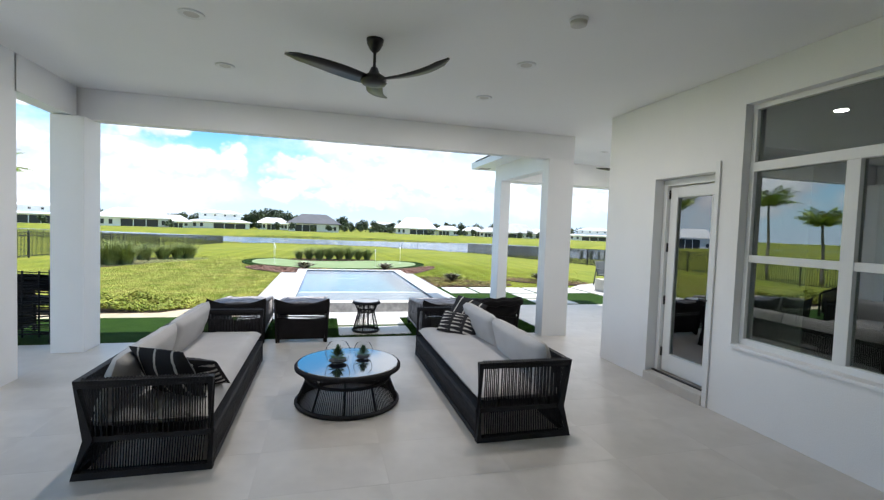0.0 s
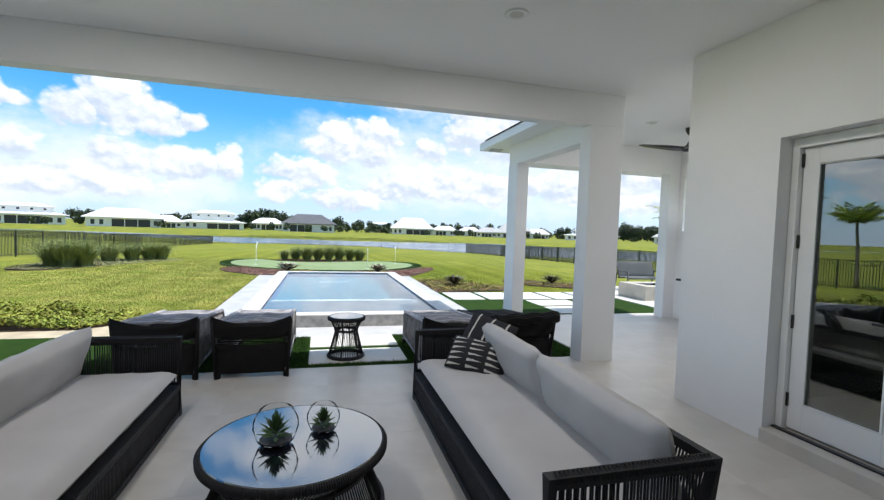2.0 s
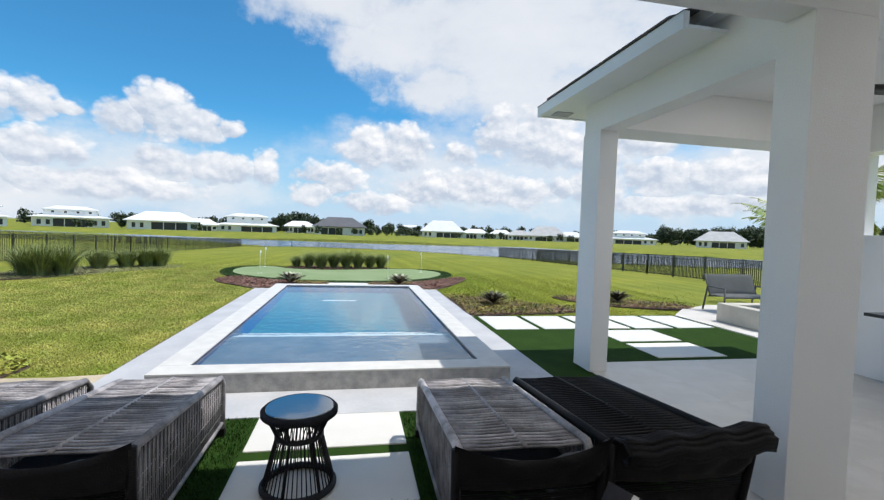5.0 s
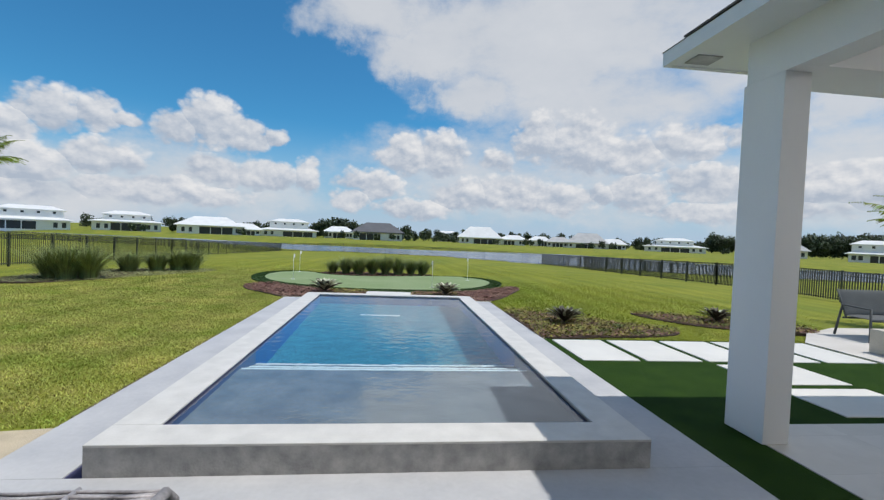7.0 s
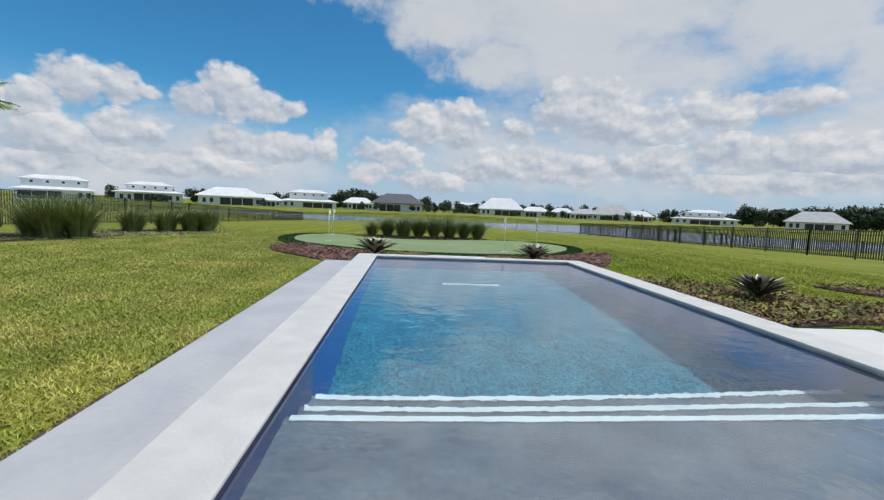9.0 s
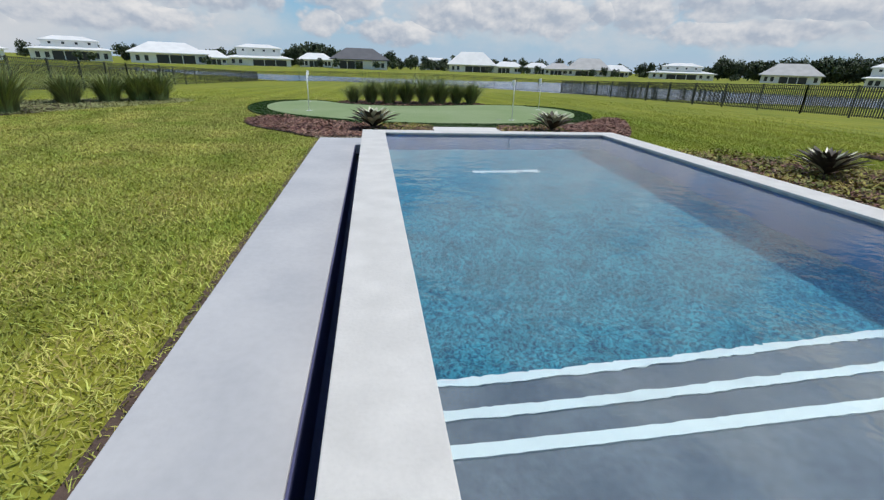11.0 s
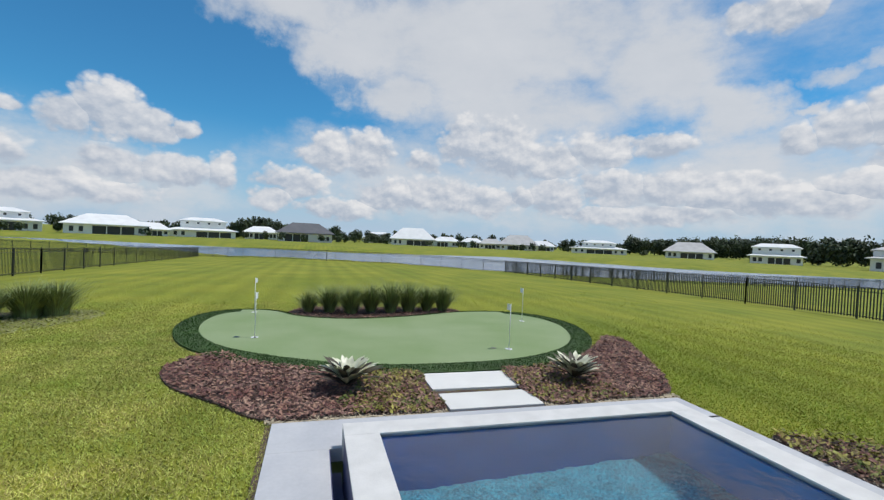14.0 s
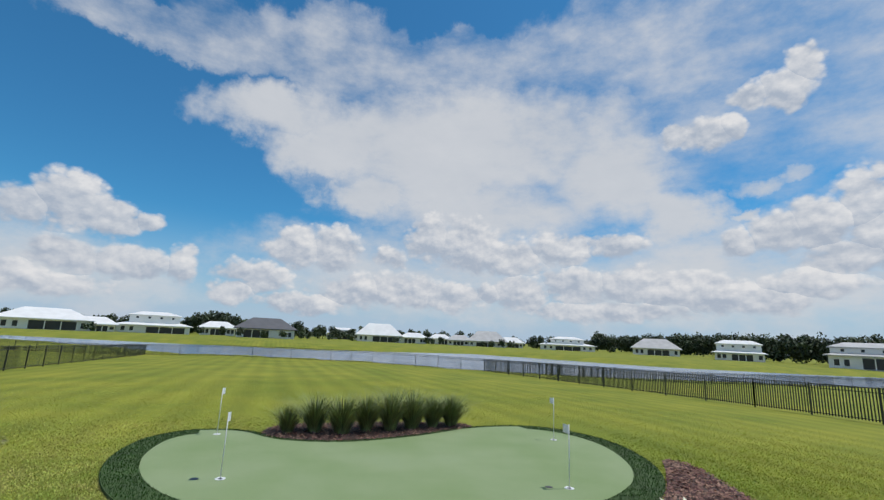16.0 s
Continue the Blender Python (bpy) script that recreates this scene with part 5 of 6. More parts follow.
def terrarium(x, y, r, seed):
    rnd = random.Random(seed)
    t = thing("terrarium", "clear glass bowl holding a small green succulent", "terrarium", "glass terrariums", (x, y, 0.402))
    prof = [(r * 0.45, 0.0), (r * 0.8, r * 0.22), (r, r * 0.8), (r * 0.96, r * 1.15), (r * 0.72, r * 1.6), (r * 0.66, r * 1.64)]
    V, F = lathe(prof, 28)
    gb = raw("bowl", V, F[:-1], BOWL, t, "clear glass", True)
    gb.visible_shadow = False
    V, F = lathe([(r * 0.42, 0.006), (r * 0.66, r * 0.16), (r * 0.70, r * 0.24), (r * 0.3, r * 0.28)], 24)
    raw("pebbles", V, F, PEBBLE, t, "dark pebbles")
    V, F = [], []
    for k in range(46):
        az, el = k * 2.4, 0.15 + 1.25 * k / 46
        ln = r * (0.95 - 0.25 * k / 46) * rnd.uniform(0.8, 1.1)
        c = Vector((math.cos(az) * math.cos(el), math.sin(az) * math.cos(el), math.sin(el)))
        sd = Vector((-math.sin(az), math.cos(az), 0)) * r * 0.11
        o = Vector((0, 0, r * (0.28 + 0.55 * k / 46)))
        b = len(V)
        V += [o, o + c * ln * 0.5 + sd, o + c * ln, o + c * ln * 0.5 - sd, o + c * ln * 0.5 + Vector((0, 0, r * 0.08))]
        F += [(b, b + 1, b + 4), (b + 1, b + 2, b + 4), (b + 2, b + 3, b + 4), (b + 3, b, b + 4)]
    raw("succulent", V, F, SUCC, t, "green succulent")
    return t


terrarium(-0.30, 5.42, 0.125, 1)
terrarium(-0.04, 5.54, 0.098, 2)


def build_lounger(at, rz=0, high=0.60, low=0.47, ln=1.46, wd=0.68, dark=False):
    """Local y runs away from its raised rear end; local x is centred."""
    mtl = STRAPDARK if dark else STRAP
    g = thing("wicker_lounger", "grey strap-woven lounger with a dark raised rear panel", "lounger", "pool loungers", at, rz)
    hw = wd / 2
    zt = lambda y: high + (low - high) * y / ln
    for sx in (-1, 1):
        x = sx * hw
        fr = [(x, 0.02, 0.05), (x, 0.0, high - 0.06), (x, 0.05, high), (x, ln - 0.06, zt(ln)), (x, ln, zt(ln) - 0.06), (x, ln, 0.05)]
        rail = tube_part("side_frame", [fr], 0.024, mtl, g, n=8)
        tube_part("lower_rail", [[(x, 0.02, 0.10), (x, ln, 0.10)]], 0.018, mtl, rail, n=6)
        ropes = []
        for k in range(58):
            y = 0.06 + (ln - 0.12) * k / 57
            ropes.append([(x, y, 0.10), (x + sx * 0.004 * (k % 2), y, zt(y) - 0.01)])
        tube_part("side_weave", ropes, 0.0058, mtl, rail, n=4)
        cr = [[(x, 0.04, z), (x, ln - 0.02, z * (0.95))] for z in (0.18, 0.27, 0.36, 0.43)]
        tube_part("cross_weave", cr, 0.004, mtl, rail, n=4)
    # straps that cross over and under a middle rail
    for k in range(64):
        y, w = 0.05 + (ln - 0.10) * k / 63, 0.007 if k % 2 else -0.007
        z = zt(y) - 0.004
        tube_part("strap", [[(-hw, y, z), (-hw * 0.55, y + w, z - 0.006), (0, y - w * 0.6, z + w), (hw * 0.55, y + w, z - 0.006), (hw, y, z)]], 0.0082, mtl, g, n=5)
    tube_part("middle_rail", [[(0, 0.03, zt(0.03) + 0.002), (0, ln - 0.03, zt(ln) + 0.002)]], 0.012, mtl, g, n=6)
    part("webbing", box((-hw + 0.02, 0.05, low - 0.06), (hw - 0.02, ln - 0.06, low - 0.055)), STRAPDARK, g)
    part("seam", add_box(box((-0.012, 0.05, low - 0.055), (0.012, 0.06, low - 0.05)), (-0.012, ln - 0.08, low - 0.055), (0.012, ln - 0.06, low - 0.05)), mtl, g)
    # dark rear panel: a drooping cover, or an open weave on a tall back
    if high > 0.8:
        rnd = random.Random(5)
        for k in range(26):
            z = 0.14 + (high - 0.12) * k / 25
            a, b, c = (rnd.uniform(-0.012, 0.012) for _ in range(3))
            tube_part("back_strap", [[(-hw, -0.04, z), (-hw * 0.4, -0.05, z + a), (hw * 0.3, -0.035, z + b), (hw, -0.04, z + c)]], rnd.uniform(0.007, 0.014), STRAPDARK, g, n=4)
        for x in (-0.2, 0.02, 0.21):
            tube_part("back_rod", [[(x, -0.03, 0.1), (x + 0.01, -0.045, high + 0.04)]], 0.012, STRAPDARK, g, n=5)
    else:
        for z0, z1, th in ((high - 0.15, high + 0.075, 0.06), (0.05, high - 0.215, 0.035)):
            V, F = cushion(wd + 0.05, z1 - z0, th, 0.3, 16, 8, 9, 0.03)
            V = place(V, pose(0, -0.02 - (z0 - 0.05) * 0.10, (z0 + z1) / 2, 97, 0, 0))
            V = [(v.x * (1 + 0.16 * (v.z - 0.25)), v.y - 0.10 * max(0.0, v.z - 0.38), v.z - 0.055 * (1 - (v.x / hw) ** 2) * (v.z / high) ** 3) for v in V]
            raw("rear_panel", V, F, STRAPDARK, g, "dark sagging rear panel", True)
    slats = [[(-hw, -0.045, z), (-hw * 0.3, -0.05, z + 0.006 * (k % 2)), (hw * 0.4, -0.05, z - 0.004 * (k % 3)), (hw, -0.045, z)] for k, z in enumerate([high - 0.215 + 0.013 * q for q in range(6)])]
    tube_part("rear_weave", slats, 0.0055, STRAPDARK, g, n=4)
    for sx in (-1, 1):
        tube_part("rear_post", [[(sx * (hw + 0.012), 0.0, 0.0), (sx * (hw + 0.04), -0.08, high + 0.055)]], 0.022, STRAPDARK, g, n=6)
    for sx in (-1, 1):
        for y in (0.02, ln):
            part("foot", box((sx * hw - 0.026, y - 0.026, 0.0), (sx * hw + 0.026, y + 0.026, 0.06), 0.006), STRAPDARK, g)
    return g


lg = build_lounger((-0.76, 7.84, 0.0))
copy_thing(lg, pose(-1.66, 7.86, 0.0, 0, 0, 1))
copy_thing(lg, pose(1.42, 7.63, 0.0, 0, 0, -1))
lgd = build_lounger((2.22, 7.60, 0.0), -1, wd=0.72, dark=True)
# rolled head of the dark lounger: a curled wicker sheet
curl = [(0.02, 0.50), (-0.03, 0.60), (-0.10, 0.67), (-0.17, 0.69), (-0.22, 0.655), (-0.215, 0.61), (-0.17, 0.59)]
rows = []
for q in range(13):
    x = -0.40 + 0.80 * q / 12
    rows.append([(x, y + 0.03 * (q / 12), z + 0.012 * math.cos(q * 1.7) + 0.03 * q / 12) for y, z in curl])
tube_part("head_rib", rows, 0.012, STRAPDARK, lgd, n=5, label="dark curled wicker head")
tube_part("head_weave", [[r[k] for r in rows] for k in range(len(curl))] + [[tuple((a + b) / 2 for a, b in zip(r[k], r[k + 1])) for r in rows] for k in range(len(curl) - 1)], 0.021, STRAPDARK, lgd, n=5)
build_lounger((-4.42, 8.15, 0.0), 0, 0.97, 0.60, 0.9, 0.66, dark=True)


# ---- fire pit, bench ----
fp = thing("fire_pit", "low cream stone fire pit with a dark burner", "fire pit")
part("block", add_box(add_box(add_box(box((8.05, 12.5, 0), (8.3, 13.6, 0.38), 0.02), (9.75, 12.5, 0), (10.0, 13.6, 0.38), 0.02), (8.3, 12.5, 0), (9.75, 12.75, 0.38), 0.02), (8.3, 13.35, 0), (9.75, 13.6, 0.38), 0.02), FIRESTONE, fp)
part("burner", box((8.3, 12.75, 0.1), (9.75, 13.35, 0.30)), PEBBLE, fp, "dark lava rock")
g = random.Random(4)
logs = []
for k in range(7):
    x, a = 8.75 + 0.09 * k, g.uniform(-0.7, 0.7)
    logs.append([(x - 0.12 * math.cos(a), 13.05 - 0.2 * math.sin(a) - 0.1, 0.33 + 0.03 * (k % 3)), (x + 0.12 * math.cos(a), 13.05 + 0.2 * math.sin(a), 0.40 + 0.03 * (k % 3))])
tube_part("log", logs, 0.035, BLACK, fp, n=7, label="charred ceramic logs")

bench = thing("garden_loveseat", "grey sling garden loveseat with metal frame", "loveseat", "", (9.55, 14.55, 0), 0)
for sx in (-0.68, 0.68):
    tube_part("arm_frame", [[(sx, -0.30, 0.0), (sx, -0.28, 0.58), (sx, 0.22, 0.60), (sx, 0.34, 0.02)]], 0.022, SLING, bench, n=6)
    tube_part("upright", [[(sx * 0.96, 0.16, 0.36), (sx * 0.96, 0.36, 0.88)]], 0.018, SLING, bench, n=6)
tube_part("front_rail", [[(-0.68, -0.29, 0.38), (0.68, -0.29, 0.38)]], 0.018, SLING, bench, n=6)
tube_part("rear_rail", [[(-0.68, 0.2, 0.36), (0.68, 0.2, 0.36)]], 0.018, SLING, bench, n=6)
V, F = cushion(1.30, 0.50, 0.05, 0.3, 20, 10, 2)
raw("seat", place(V, pose(0, -0.04, 0.405)), F, SLING, bench, smooth=True)
raw("back", place(V, pose(0, 0.26, 0.64, 68, 0, 0)), F, SLING, bench, smooth=True)


# ---- palms and shrubs ----
def palm(x, y, h, fl, seed, nf=15):
    rnd = random.Random(seed)
    z0 = ground_z(x, y)
    p = thing("palm_tree", "young palm with a slim trunk and arching fronds", "palm", "palms", (x, y, z0))
    pts = [(0.03 * math.sin(i * 1.1), 0.02 * i, h * i / 8) for i in range(9)]
    V, F = tubes([pts], [0.085 - 0.004 * i for i in range(9)], 10)
    raw("trunk", V, F, TRUNK, p, smooth=True)
    V, F = [], []
    top = Vector(pts[-1])
    for k in range(nf):
        az, el = k * 2.39996, 0.40 + 0.95 * ((k * 7) % nf) / nf + rnd.uniform(-0.1, 0.1)
        L0 = fl * rnd.uniform(0.8, 1.1)
        prev = None
        d = Vector((math.cos(az), math.sin(az), 0))
        sd = Vector((-math.sin(az), math.cos(az), 0))
        S = 34
        for i in range(S + 1):
            u = i / S
            q = top + d * L0 * u * math.cos(el * (1 - 0.4 * u)) + Vector((0, 0, L0 * (u * math.sin(el) - 0.36 * u ** 2.4)))
            if prev is not None:
                b = len(V)
                V += [prev - sd * 0.010, prev + sd * 0.010, q + sd * 0.008, q - sd * 0.008]
                F.append((b, b + 1, b + 2, b + 3))
                ll = fl * 0.25 * math.sin(min(1.0, 0.15 + u) * math.pi) ** 0.6 + 0.05
                for s in (-1, 1):
                    b = len(V)
                    tip = q + sd * s * ll * 0.85 + d * ll * 0.45 + Vector((0, 0, -ll * rnd.uniform(0.15, 0.5)))
                    wv = d * 0.011 + Vector((0, 0, 0.010))
                    mid = (q + tip) / 2 + Vector((0, 0, 0.03))
                    V += [q - wv * 0.6, q + wv * 0.6, mid + wv, mid - wv, tip]
                    F += [(b, b + 1, b + 2, b + 3), (b + 3, b + 2, b + 4)]
            prev = q
    raw("crown", V, F, FROND, p)
    return p


palm(-16.5, 27.5, 4.2, 1.9, 5, 19)
palm(-16.0, 20.1, 4.1, 1.7, 6, 24)
palm(-16.2, 17.4, 3.0, 1.5, 7, 24)
palm(13.2, 16.3, 2.3, 1.75, 1, 15)
palm(11.9, 13.7, 2.85, 1.4, 2, 13)


def leafy(name, label, cat, centres, material, leaf, n_each, seed, group=""):
    """Clumps of small leaves filling uneven lobes."""
    g = np.random.default_rng(seed)
    P = []
    for x, y, z, rx, rz in centres:
        n = int(n_each)
        v = g.normal(size=(n, 3))
        v /= np.linalg.norm(v, axis=1)[:, None]
        r = g.uniform(0.55, 1.0, n) ** 0.5
        P.append(np.stack([x + v[:, 0] * rx * r, y + v[:, 1] * rx * r, z + v[:, 2] * rz * r], 1))
    P = np.concatenate(P)
    ob = flakes(name, P[:, 0], P[:, 1], P[:, 2], leaf, 1.2, material, seed, aspect=0.7)
    return tagged(ob, label, cat, group, "stuff")


rs = random.Random(8)
leafy("shrubs", "green shrubs beyond the kitchen wall", "shrub", [(12.3 + rs.uniform(-0.5, 0.5), 14.8 + rs.uniform(-0.4, 0.4), 1.5 + rs.uniform(0, 0.9), 0.45, 0.35) for _ in range(7)], FROND, 0.16, 260, 51)


# ---- fences ----
def fence_line(name, pts, label, n_parts, thin=0.016):
    f = thing(name, label, "fence", "yard fences")
    f["kind"] = "structure"
    H = 1.22
    post_me = picket_me = None
    rails, rest = [], []
    made = 0
    for (x0, y0), (x1, y1) in zip(pts, pts[1:]):
        ln = math.hypot(x1 - x0, y1 - y0)
        npan = max(1, round(ln / 2.4))
        for k in range(npan + 1):
            t = k / npan
            x, y = x0 + (x1 - x0) * t, y0 + (y1 - y0) * t
            z = ground_z(x, y)
            if post_me is None:
                o = part("post", add_box(box((-0.028, -0.028, -0.2), (0.028, 0.028, H + 0.03)), (-0.034, -0.034, H + 0.03), (0.034, 0.034, H + 0.045)), FENCE, f)
                post_me = o.data
            else:
                o = finish("post", post_me, None, f)
            o.matrix_basis = pose(x, y, z)
            if k < npan:
                t2 = (k + 1) / npan
                xb, yb = x0 + (x1 - x0) * t2, y0 + (y1 - y0) * t2
                zb = ground_z(xb, yb)
                for h in (0.12, H - 0.16, H):
                    rails.append([(x, y, z + h), (xb, yb, zb + h)])
                for j in range(1, 22):
                    s = j / 22
                    px, py, pz = x + (xb - x) * s, y + (yb - y) * s, z + (zb - z) * s
                    if made < n_parts and py < 46:
                        if picket_me is None:
                            o = part("picket", box((-thin, -thin, 0.06), (thin, thin, H)), FENCE, f)
                            picket_me = o.data
                        else:
                            o = finish("picket", picket_me, None, f)
                        o.matrix_basis = pose(px, py, pz)
                        made += 1
                    else:
                        rest.append([(px, py, pz + 0.06), (px, py, pz + H)])
    tube_part("rail", rails, 0.020, FENCE, f, n=4, smooth=False)
    V, F = tubes(rest, thin, 4)
    o = raw("pickets", V, F, FENCE, f)
    o["kind"] = "stuff"
    return f


fence_line("fence_east", [(18.3, 14), (18.3, 30), (17.6, 56.5)], "dark metal picket fence along the lawn", 290)
fence_line("fence_west", [(-13.2, 14), (-14.6, 40), (-16.2, 77.5)], "dark metal picket fence beside the lawn", 290, 0.009)
fence_line("fence_lake", [(-70, 94), (-16.2, 77.5), (17.6, 56.5), (45, 54), (63, 52), (110, 38)], "low dark fence along the lake edge", 0)


# ---- far houses: x, y, width, eave height, roof height, tier, roof colour ----
def far_house(x, y, w, ze, zt, tier, roof, seed):
    """A stucco house across the lake that faces the yard; tier: the upper storey's width share, or 0."""
    rnd = random.Random(seed)
    z0 = ground_z(x, y) - 0.1
    rz = math.degrees(math.atan2(y - 8, x)) - 90
    hs = thing("house", {HROOF: "white stucco house with a white hipped roof across the lake", HROOFD: "stucco house with a dark grey hipped roof across the lake", HROOFM: "stucco house with a tan hipped roof across the lake"}[roof], "house", "houses across the lake", (x, y, z0), rz)
    dpt = w * 0.62
    ze, zt = ze - z0, zt - z0
    hw, hd = w / 2, dpt / 2

    def hip(x0, x1, y0, y1, za, zb):
        cx0, cx1 = x0 + (y1 - y0) * 0.42, x1 - (y1 - y0) * 0.42
        if cx1 < cx0 + 0.4:
            cx0 = cx1 = (x0 + x1) / 2
            cx0 -= 0.3
            cx1 += 0.3
        cy = (y0 + y1) / 2
        V = [(x0, y0, za), (x1, y0, za), (x1, y1, za), (x0, y1, za), (cx0, cy, zb), (cx1, cy, zb), (x0, y0, za - 0.28), (x1, y0, za - 0.28), (x1, y1, za - 0.28), (x0, y1, za - 0.28)]
        return raw("roof", V, [(0, 1, 5, 4), (1, 2, 5), (2, 3, 4, 5), (3, 0, 4), (6, 7, 1, 0), (7, 8, 2, 1), (8, 9, 3, 2), (9, 6, 0, 3), (9, 8, 7, 6)], roof, hs)

    wl = part("wall", box((-hw, -hd, -1.2), (hw, hd, ze - 0.2)), HWALL, hs)
    hip(-hw - 1.1, hw + 1.1, -hd - 1.1, hd + 1.1, ze, zt if not tier else ze + (zt - ze) * 0.33)
    # rear porch with posts; its shade is a flat dark panel on the wall
    pw = w * rnd.uniform(0.40, 0.55)
    px = rnd.uniform(-0.2, 0.18) * w
    part("porch", box((px - pw / 2, -hd - 0.03, 0.15), (px + pw / 2, -hd + 0.02, ze - 0.65)), HDARK, hs, "flat dark panel painting the porch's shade")
    for k in range(4):
        xx = px - pw / 2 + pw * k / 3
        part("post", box((xx - 0.14, -hd - 0.16, 0), (xx + 0.14, -hd - 0.035, ze - 0.5)), HWALL, hs)
    for k, xx in enumerate((-hw * 0.82, -hw * 0.6, hw * 0.62, hw * 0.84)):
        if abs(xx - px) > pw / 2 + 0.8:
            wd = part("window", box((xx - 0.55, -hd - 0.05, 0.8), (xx + 0.55, -hd + 0.01, min(2.5, ze - 0.7))), HDARK, hs)
            part("sill", box((xx - 0.65, -hd - 0.09, 0.68), (xx + 0.65, -hd - 0.052, 0.78)), HWALL, wd)
    if tier:
        tw = hw * tier
        zu = ze + (zt - ze) * 0.33
        zm = zt - 1.5
        part("upper_wall", box((-tw, -hd * 0.6, ze), (tw, hd * 0.7, zm)), HWALL, hs)
        hip(-tw - 0.6, tw + 0.6, -hd * 0.6 - 0.6, hd * 0.7 + 0.6, zm + 0.15, zt)
        for k in range(4):
            xx = -tw * 0.7 + tw * 1.4 * k / 3
            part("window", box((xx - 0.38, -hd * 0.6 - 0.05, zm - 1.15), (xx + 0.38, -hd * 0.6 + 0.01, zm - 0.45)), HDARK, hs)
    return hs


HOUSES_A = [
    (-71.7, 195, 22.4, 2.4, 5.9, 0, HROOF), (-60.0, 200, 11.5, 1.5, 3.9, 0, HROOF), (-45.4, 214, 23.0, 1.9, 6.9, 0.70, HROOF),
    (-25.5, 232, 13.5, 2.2, 4.8, 0, HROOF), (-5.7, 209, 21.0, 2.6, 6.8, 0, HROOFD), (35.0, 285, 17.6, 2.4, 5.6, 0.8, HROOF),
    (46.5, 238, 21.0, 2.2, 7.9, 0, HROOF), (63.3, 234, 12.5, 1.9, 4.2, 0, HROOF), (81.0, 244, 10.5, 2.0, 4.3, 0, HROOF),
    (99.2, 224, 18.5, 1.7, 6.7, 0, HROOFM), (86.5, 230, 11.0, 1.6, 4.2, 0, HROOFM), (138.7, 212, 26.0, 1.7, 5.9, 0.62, HROOF),
]
HOUSES_B = [
    (162.6, 178, 19.0, 2.1, 6.4, 0, HROOFM), (159.6, 136, 15.1, 1.9, 6.4, 0.92, HROOF), (152.5, 92, 19.0, 2.6, 6.2, 0.95, HROOFM),
    (-119.8, 171, 20.0, 1.9, 6.6, 0.85, HROOF), (-102.1, 194, 21.5, 2.5, 6.6, 0.7, HROOF), (117.0, 232, 13.0, 1.6, 4.4, 0, HROOF),
    (-150.0, 165, 20.0, 2.4, 6.4, 0, HROOF), (186.0, 60, 20.0, 2.4, 6.4, 0.7, HROOF),
]
for i, hh in enumerate(HOUSES_A + HOUSES_B):
    far_house(*hh, seed=i)


# ---- far trees ----
def wood(name, label, spots, seed, leaf=0.8, per=210):
    g = np.random.default_rng(seed)
    P = []
    for x, y, r, h in spots:
        z0 = ground_z(x, y)
        lobes = 5
        for k in range(lobes):
            a = g.uniform(0, 6.28)
            cx, cy = x + math.cos(a) * r * 0.45, y + math.sin(a) * r * 0.45
            cz = z0 + h * g.uniform(0.35, 0.8)
            v = g.normal(size=(per // lobes * 2, 3))
            v /= np.linalg.norm(v, axis=1)[:, None]
            q = g.uniform(0.4, 1.0, len(v))
            P.append(np.stack([cx + v[:, 0] * r * 0.7 * q, cy + v[:, 1] * r * 0.7 * q, np.maximum(z0, cz + v[:, 2] * h * 0.36 * q)], 1))
    P = np.concatenate(P)
    return tagged(flakes(name, P[:, 0], P[:, 1], P[:, 2], leaf, 1.3, FOREST, seed, aspect=0.8), label, "trees", kind="stuff")


rt = random.Random(3)
spots = []
for k in range(26):
    t = k / 25
    spots.append((-42 + 28 * t, 253 + rt.uniform(-4, 4), 3.2, 4.5 + 5.5 * math.sin(math.pi * t) ** 0.6))
wood("woods", "dark rounded stand of trees behind the houses", spots, 61)
spots = []
for k in range(120):
    t = k / 119
    x, y = 176 + (228 - 176) * t, 236 + (176 - 236) * t
    spots.append((x + rt.uniform(-5, 5), y + rt.uniform(-5, 5), 4.0, 8.0 + 2.5 * t + rt.uniform(-1.6, 1.8)))
for k in range(70):
    t = k / 69
    spots.append((176 + 26 * t + rt.uniform(-3, 3), 140 - 55 * t + rt.uniform(-4, 4), 3.6, 9.3 + rt.uniform(-1.2, 1.3)))
for k in range(60):
    spots.append((200 + rt.uniform(0, 40), 90 - 100 * k / 59, 4.0, 10 + rt.uniform(-1.5, 1.5)))
wood("woods", "dark belt of trees behind the far houses", spots, 62)
spots = []
for k in range(120):
    x = -160 + 330 * k / 119 + rt.uniform(-3, 3)
    y = (265 if x < 120 else 265 - (x - 120) * 0.7) + rt.uniform(-8, 8)
    spots.append((x, y, rt.uniform(2.2, 3.8), rt.uniform(4.2, 7.6)))
wood("woods", "scattered dark garden trees between the houses", spots, 63, leaf=0.8)
spots = []
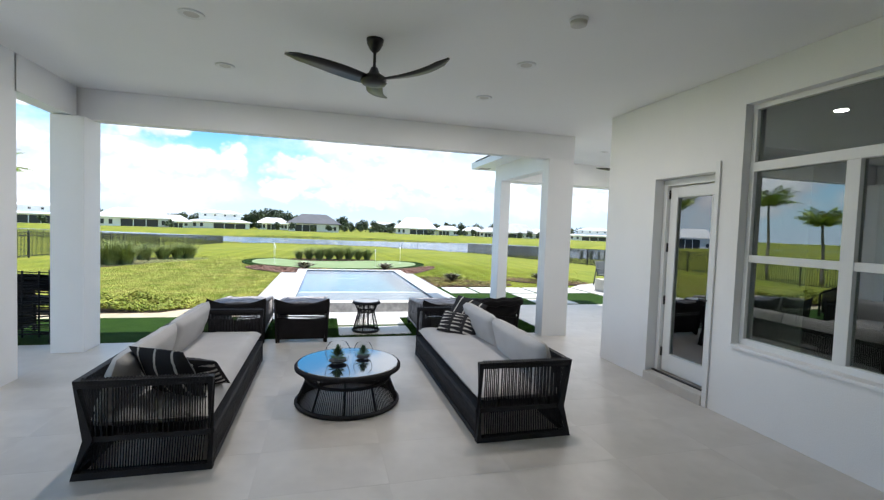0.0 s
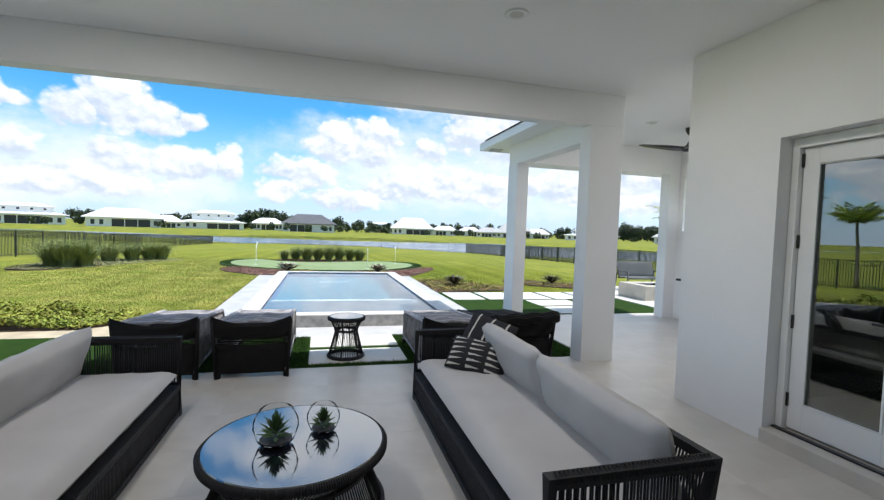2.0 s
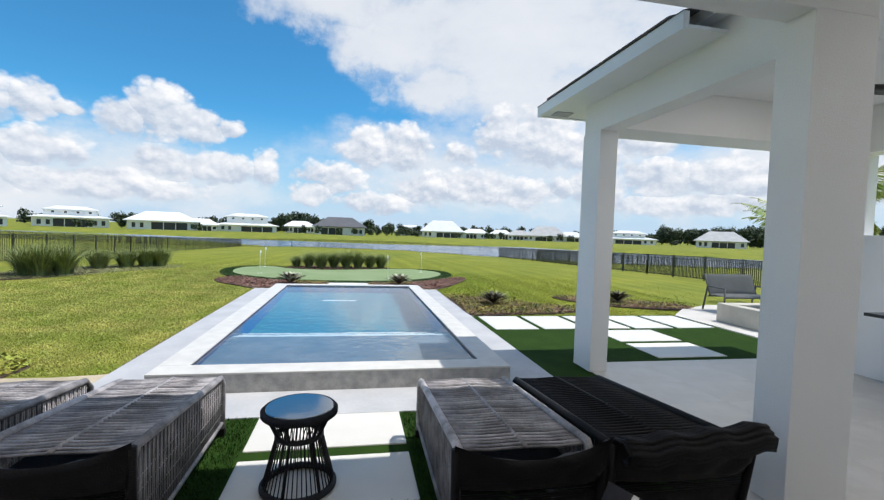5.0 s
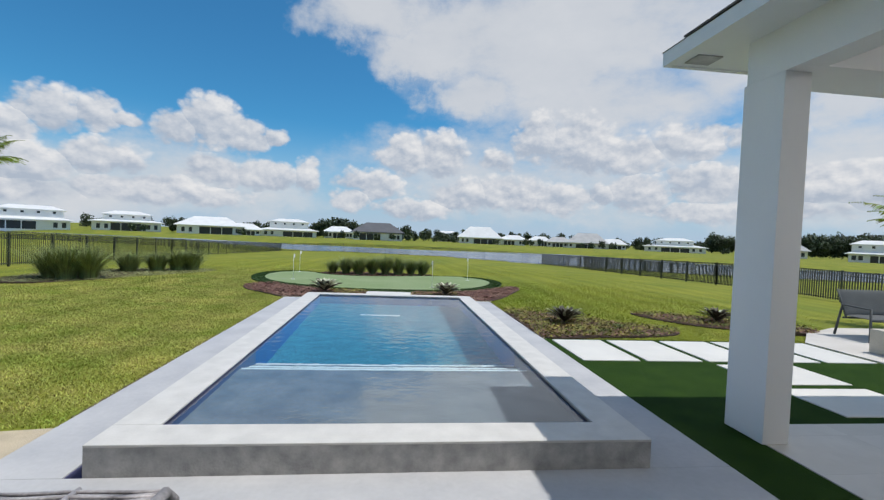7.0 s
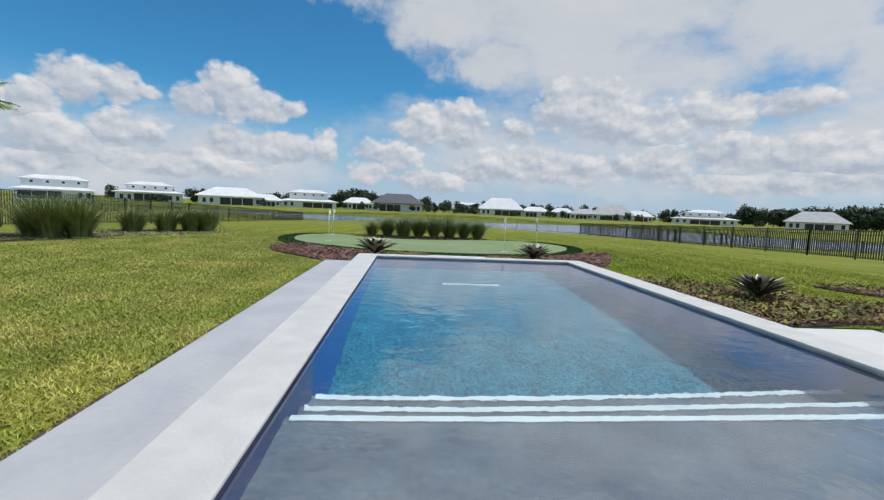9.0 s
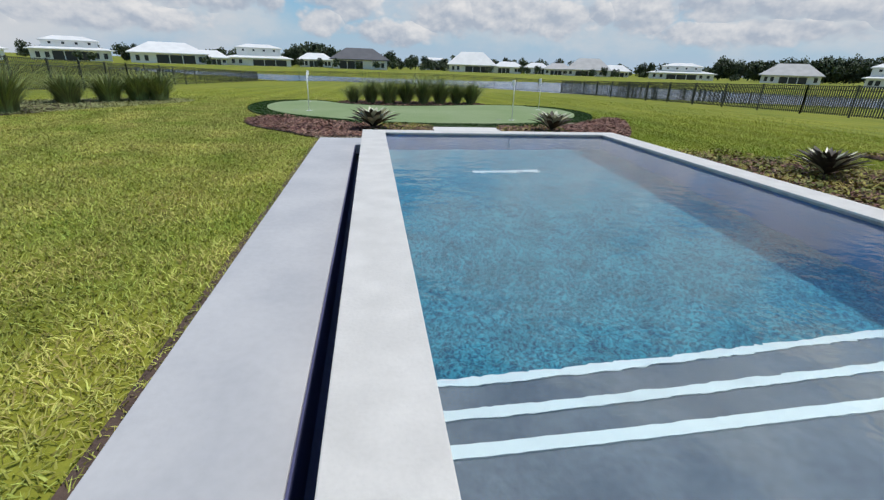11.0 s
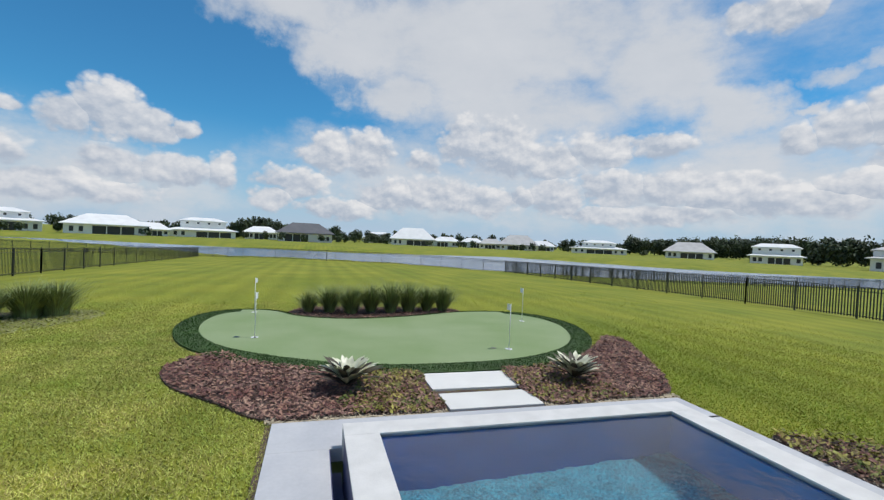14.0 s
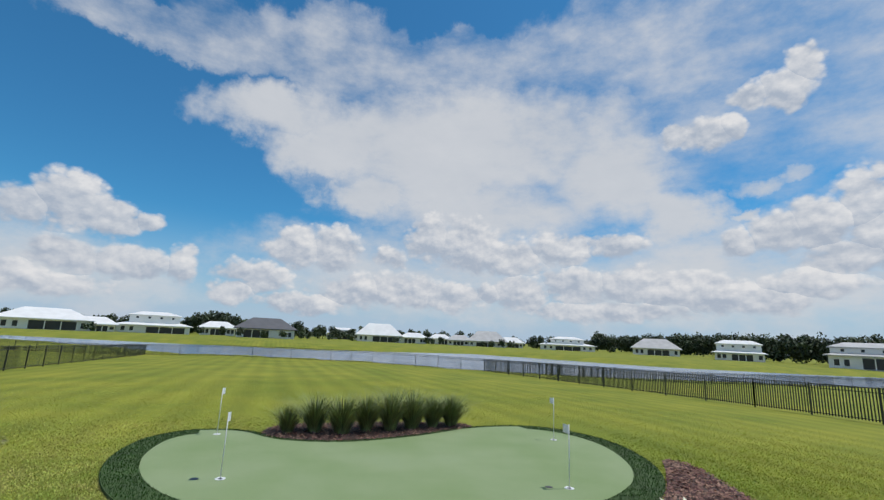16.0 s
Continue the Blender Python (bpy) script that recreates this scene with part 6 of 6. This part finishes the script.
for x, y in ((4, 213), (8, 216), (12, 220), (16, 224), (22, 232), (27, 240), (-14, 196), (-6, 197), (1, 197), (8, 200), (30, 222), (52, 226), (66, 222), (70, 226), (77, 232), (92, 214), (96, 212), (101, 211), (108, 214), (112, 222), (122, 215), (127, 212), (148, 190), (-31, 220), (-22, 218), (-58, 190), (-82, 186), (-90, 182), (-95, 184)):
    spots.append((x, y, rt.uniform(1.2, 2.2), rt.uniform(2.0, 3.8)))
wood("garden_trees", "small dark garden trees before the far houses", spots, 64, leaf=0.6, per=110)


# ---- floor slabs: the pieces ----
def floor_slabs(parent, x0, x1, y0, y1, w, h, keep):
    me = None
    k = 0
    nx, ny = int(math.ceil((x1 - x0) / w)), int(math.ceil((y1 - y0) / h))
    for j in range(ny):
        for i in range(nx):
            ax, ay = x0 + i * w, y0 + j * h
            bx, by = min(ax + w, x1), min(ay + h, y1)
            full = bx - ax > w - 1e-4 and by - ay > h - 1e-4
            if full and me is not None:
                ob = finish("slab", me, None, parent)
            else:
                ob = part("slab", box((0.0006, 0.0006, -0.03), (bx - ax - 0.0006, by - ay - 0.0006, 0.0), 0.0003, 1), STONE, parent)
                if full:
                    me = ob.data
            ob.matrix_basis = pose(ax, ay, 0)
            k += 1
    return k


floor_slabs(fl, -3.62, 3.47, -0.91, 8.09, 0.91, 0.60, None)
floor_slabs(fl2, 3.47, 7.0, 6.5, 10.93, 0.91, 0.60, None)

# roof tile butts along the kitchen eave
me = me2 = None
for k in range(7):
    ob = part("tile", box((0.0, -0.16, 0), (0.34, 0.16, 0.018), 0.004), SHINGLE, rk) if me is None else finish("tile", me, None, rk)
    me = ob.data
    ob.matrix_basis = pose(3.004, 11.04 - 0.335 * k, 3.441, 0, -19.8, 0)
for k in range(13):
    ob = part("tile", box((-0.16, -0.34, 0), (0.16, 0.0, 0.018), 0.004), SHINGLE, rk) if me2 is None else finish("tile", me2, None, rk)
    me2 = ob.data
    ob.matrix_basis = pose(3.52 + 0.335 * k, 11.546, 3.441, -19.8, 0, 0)
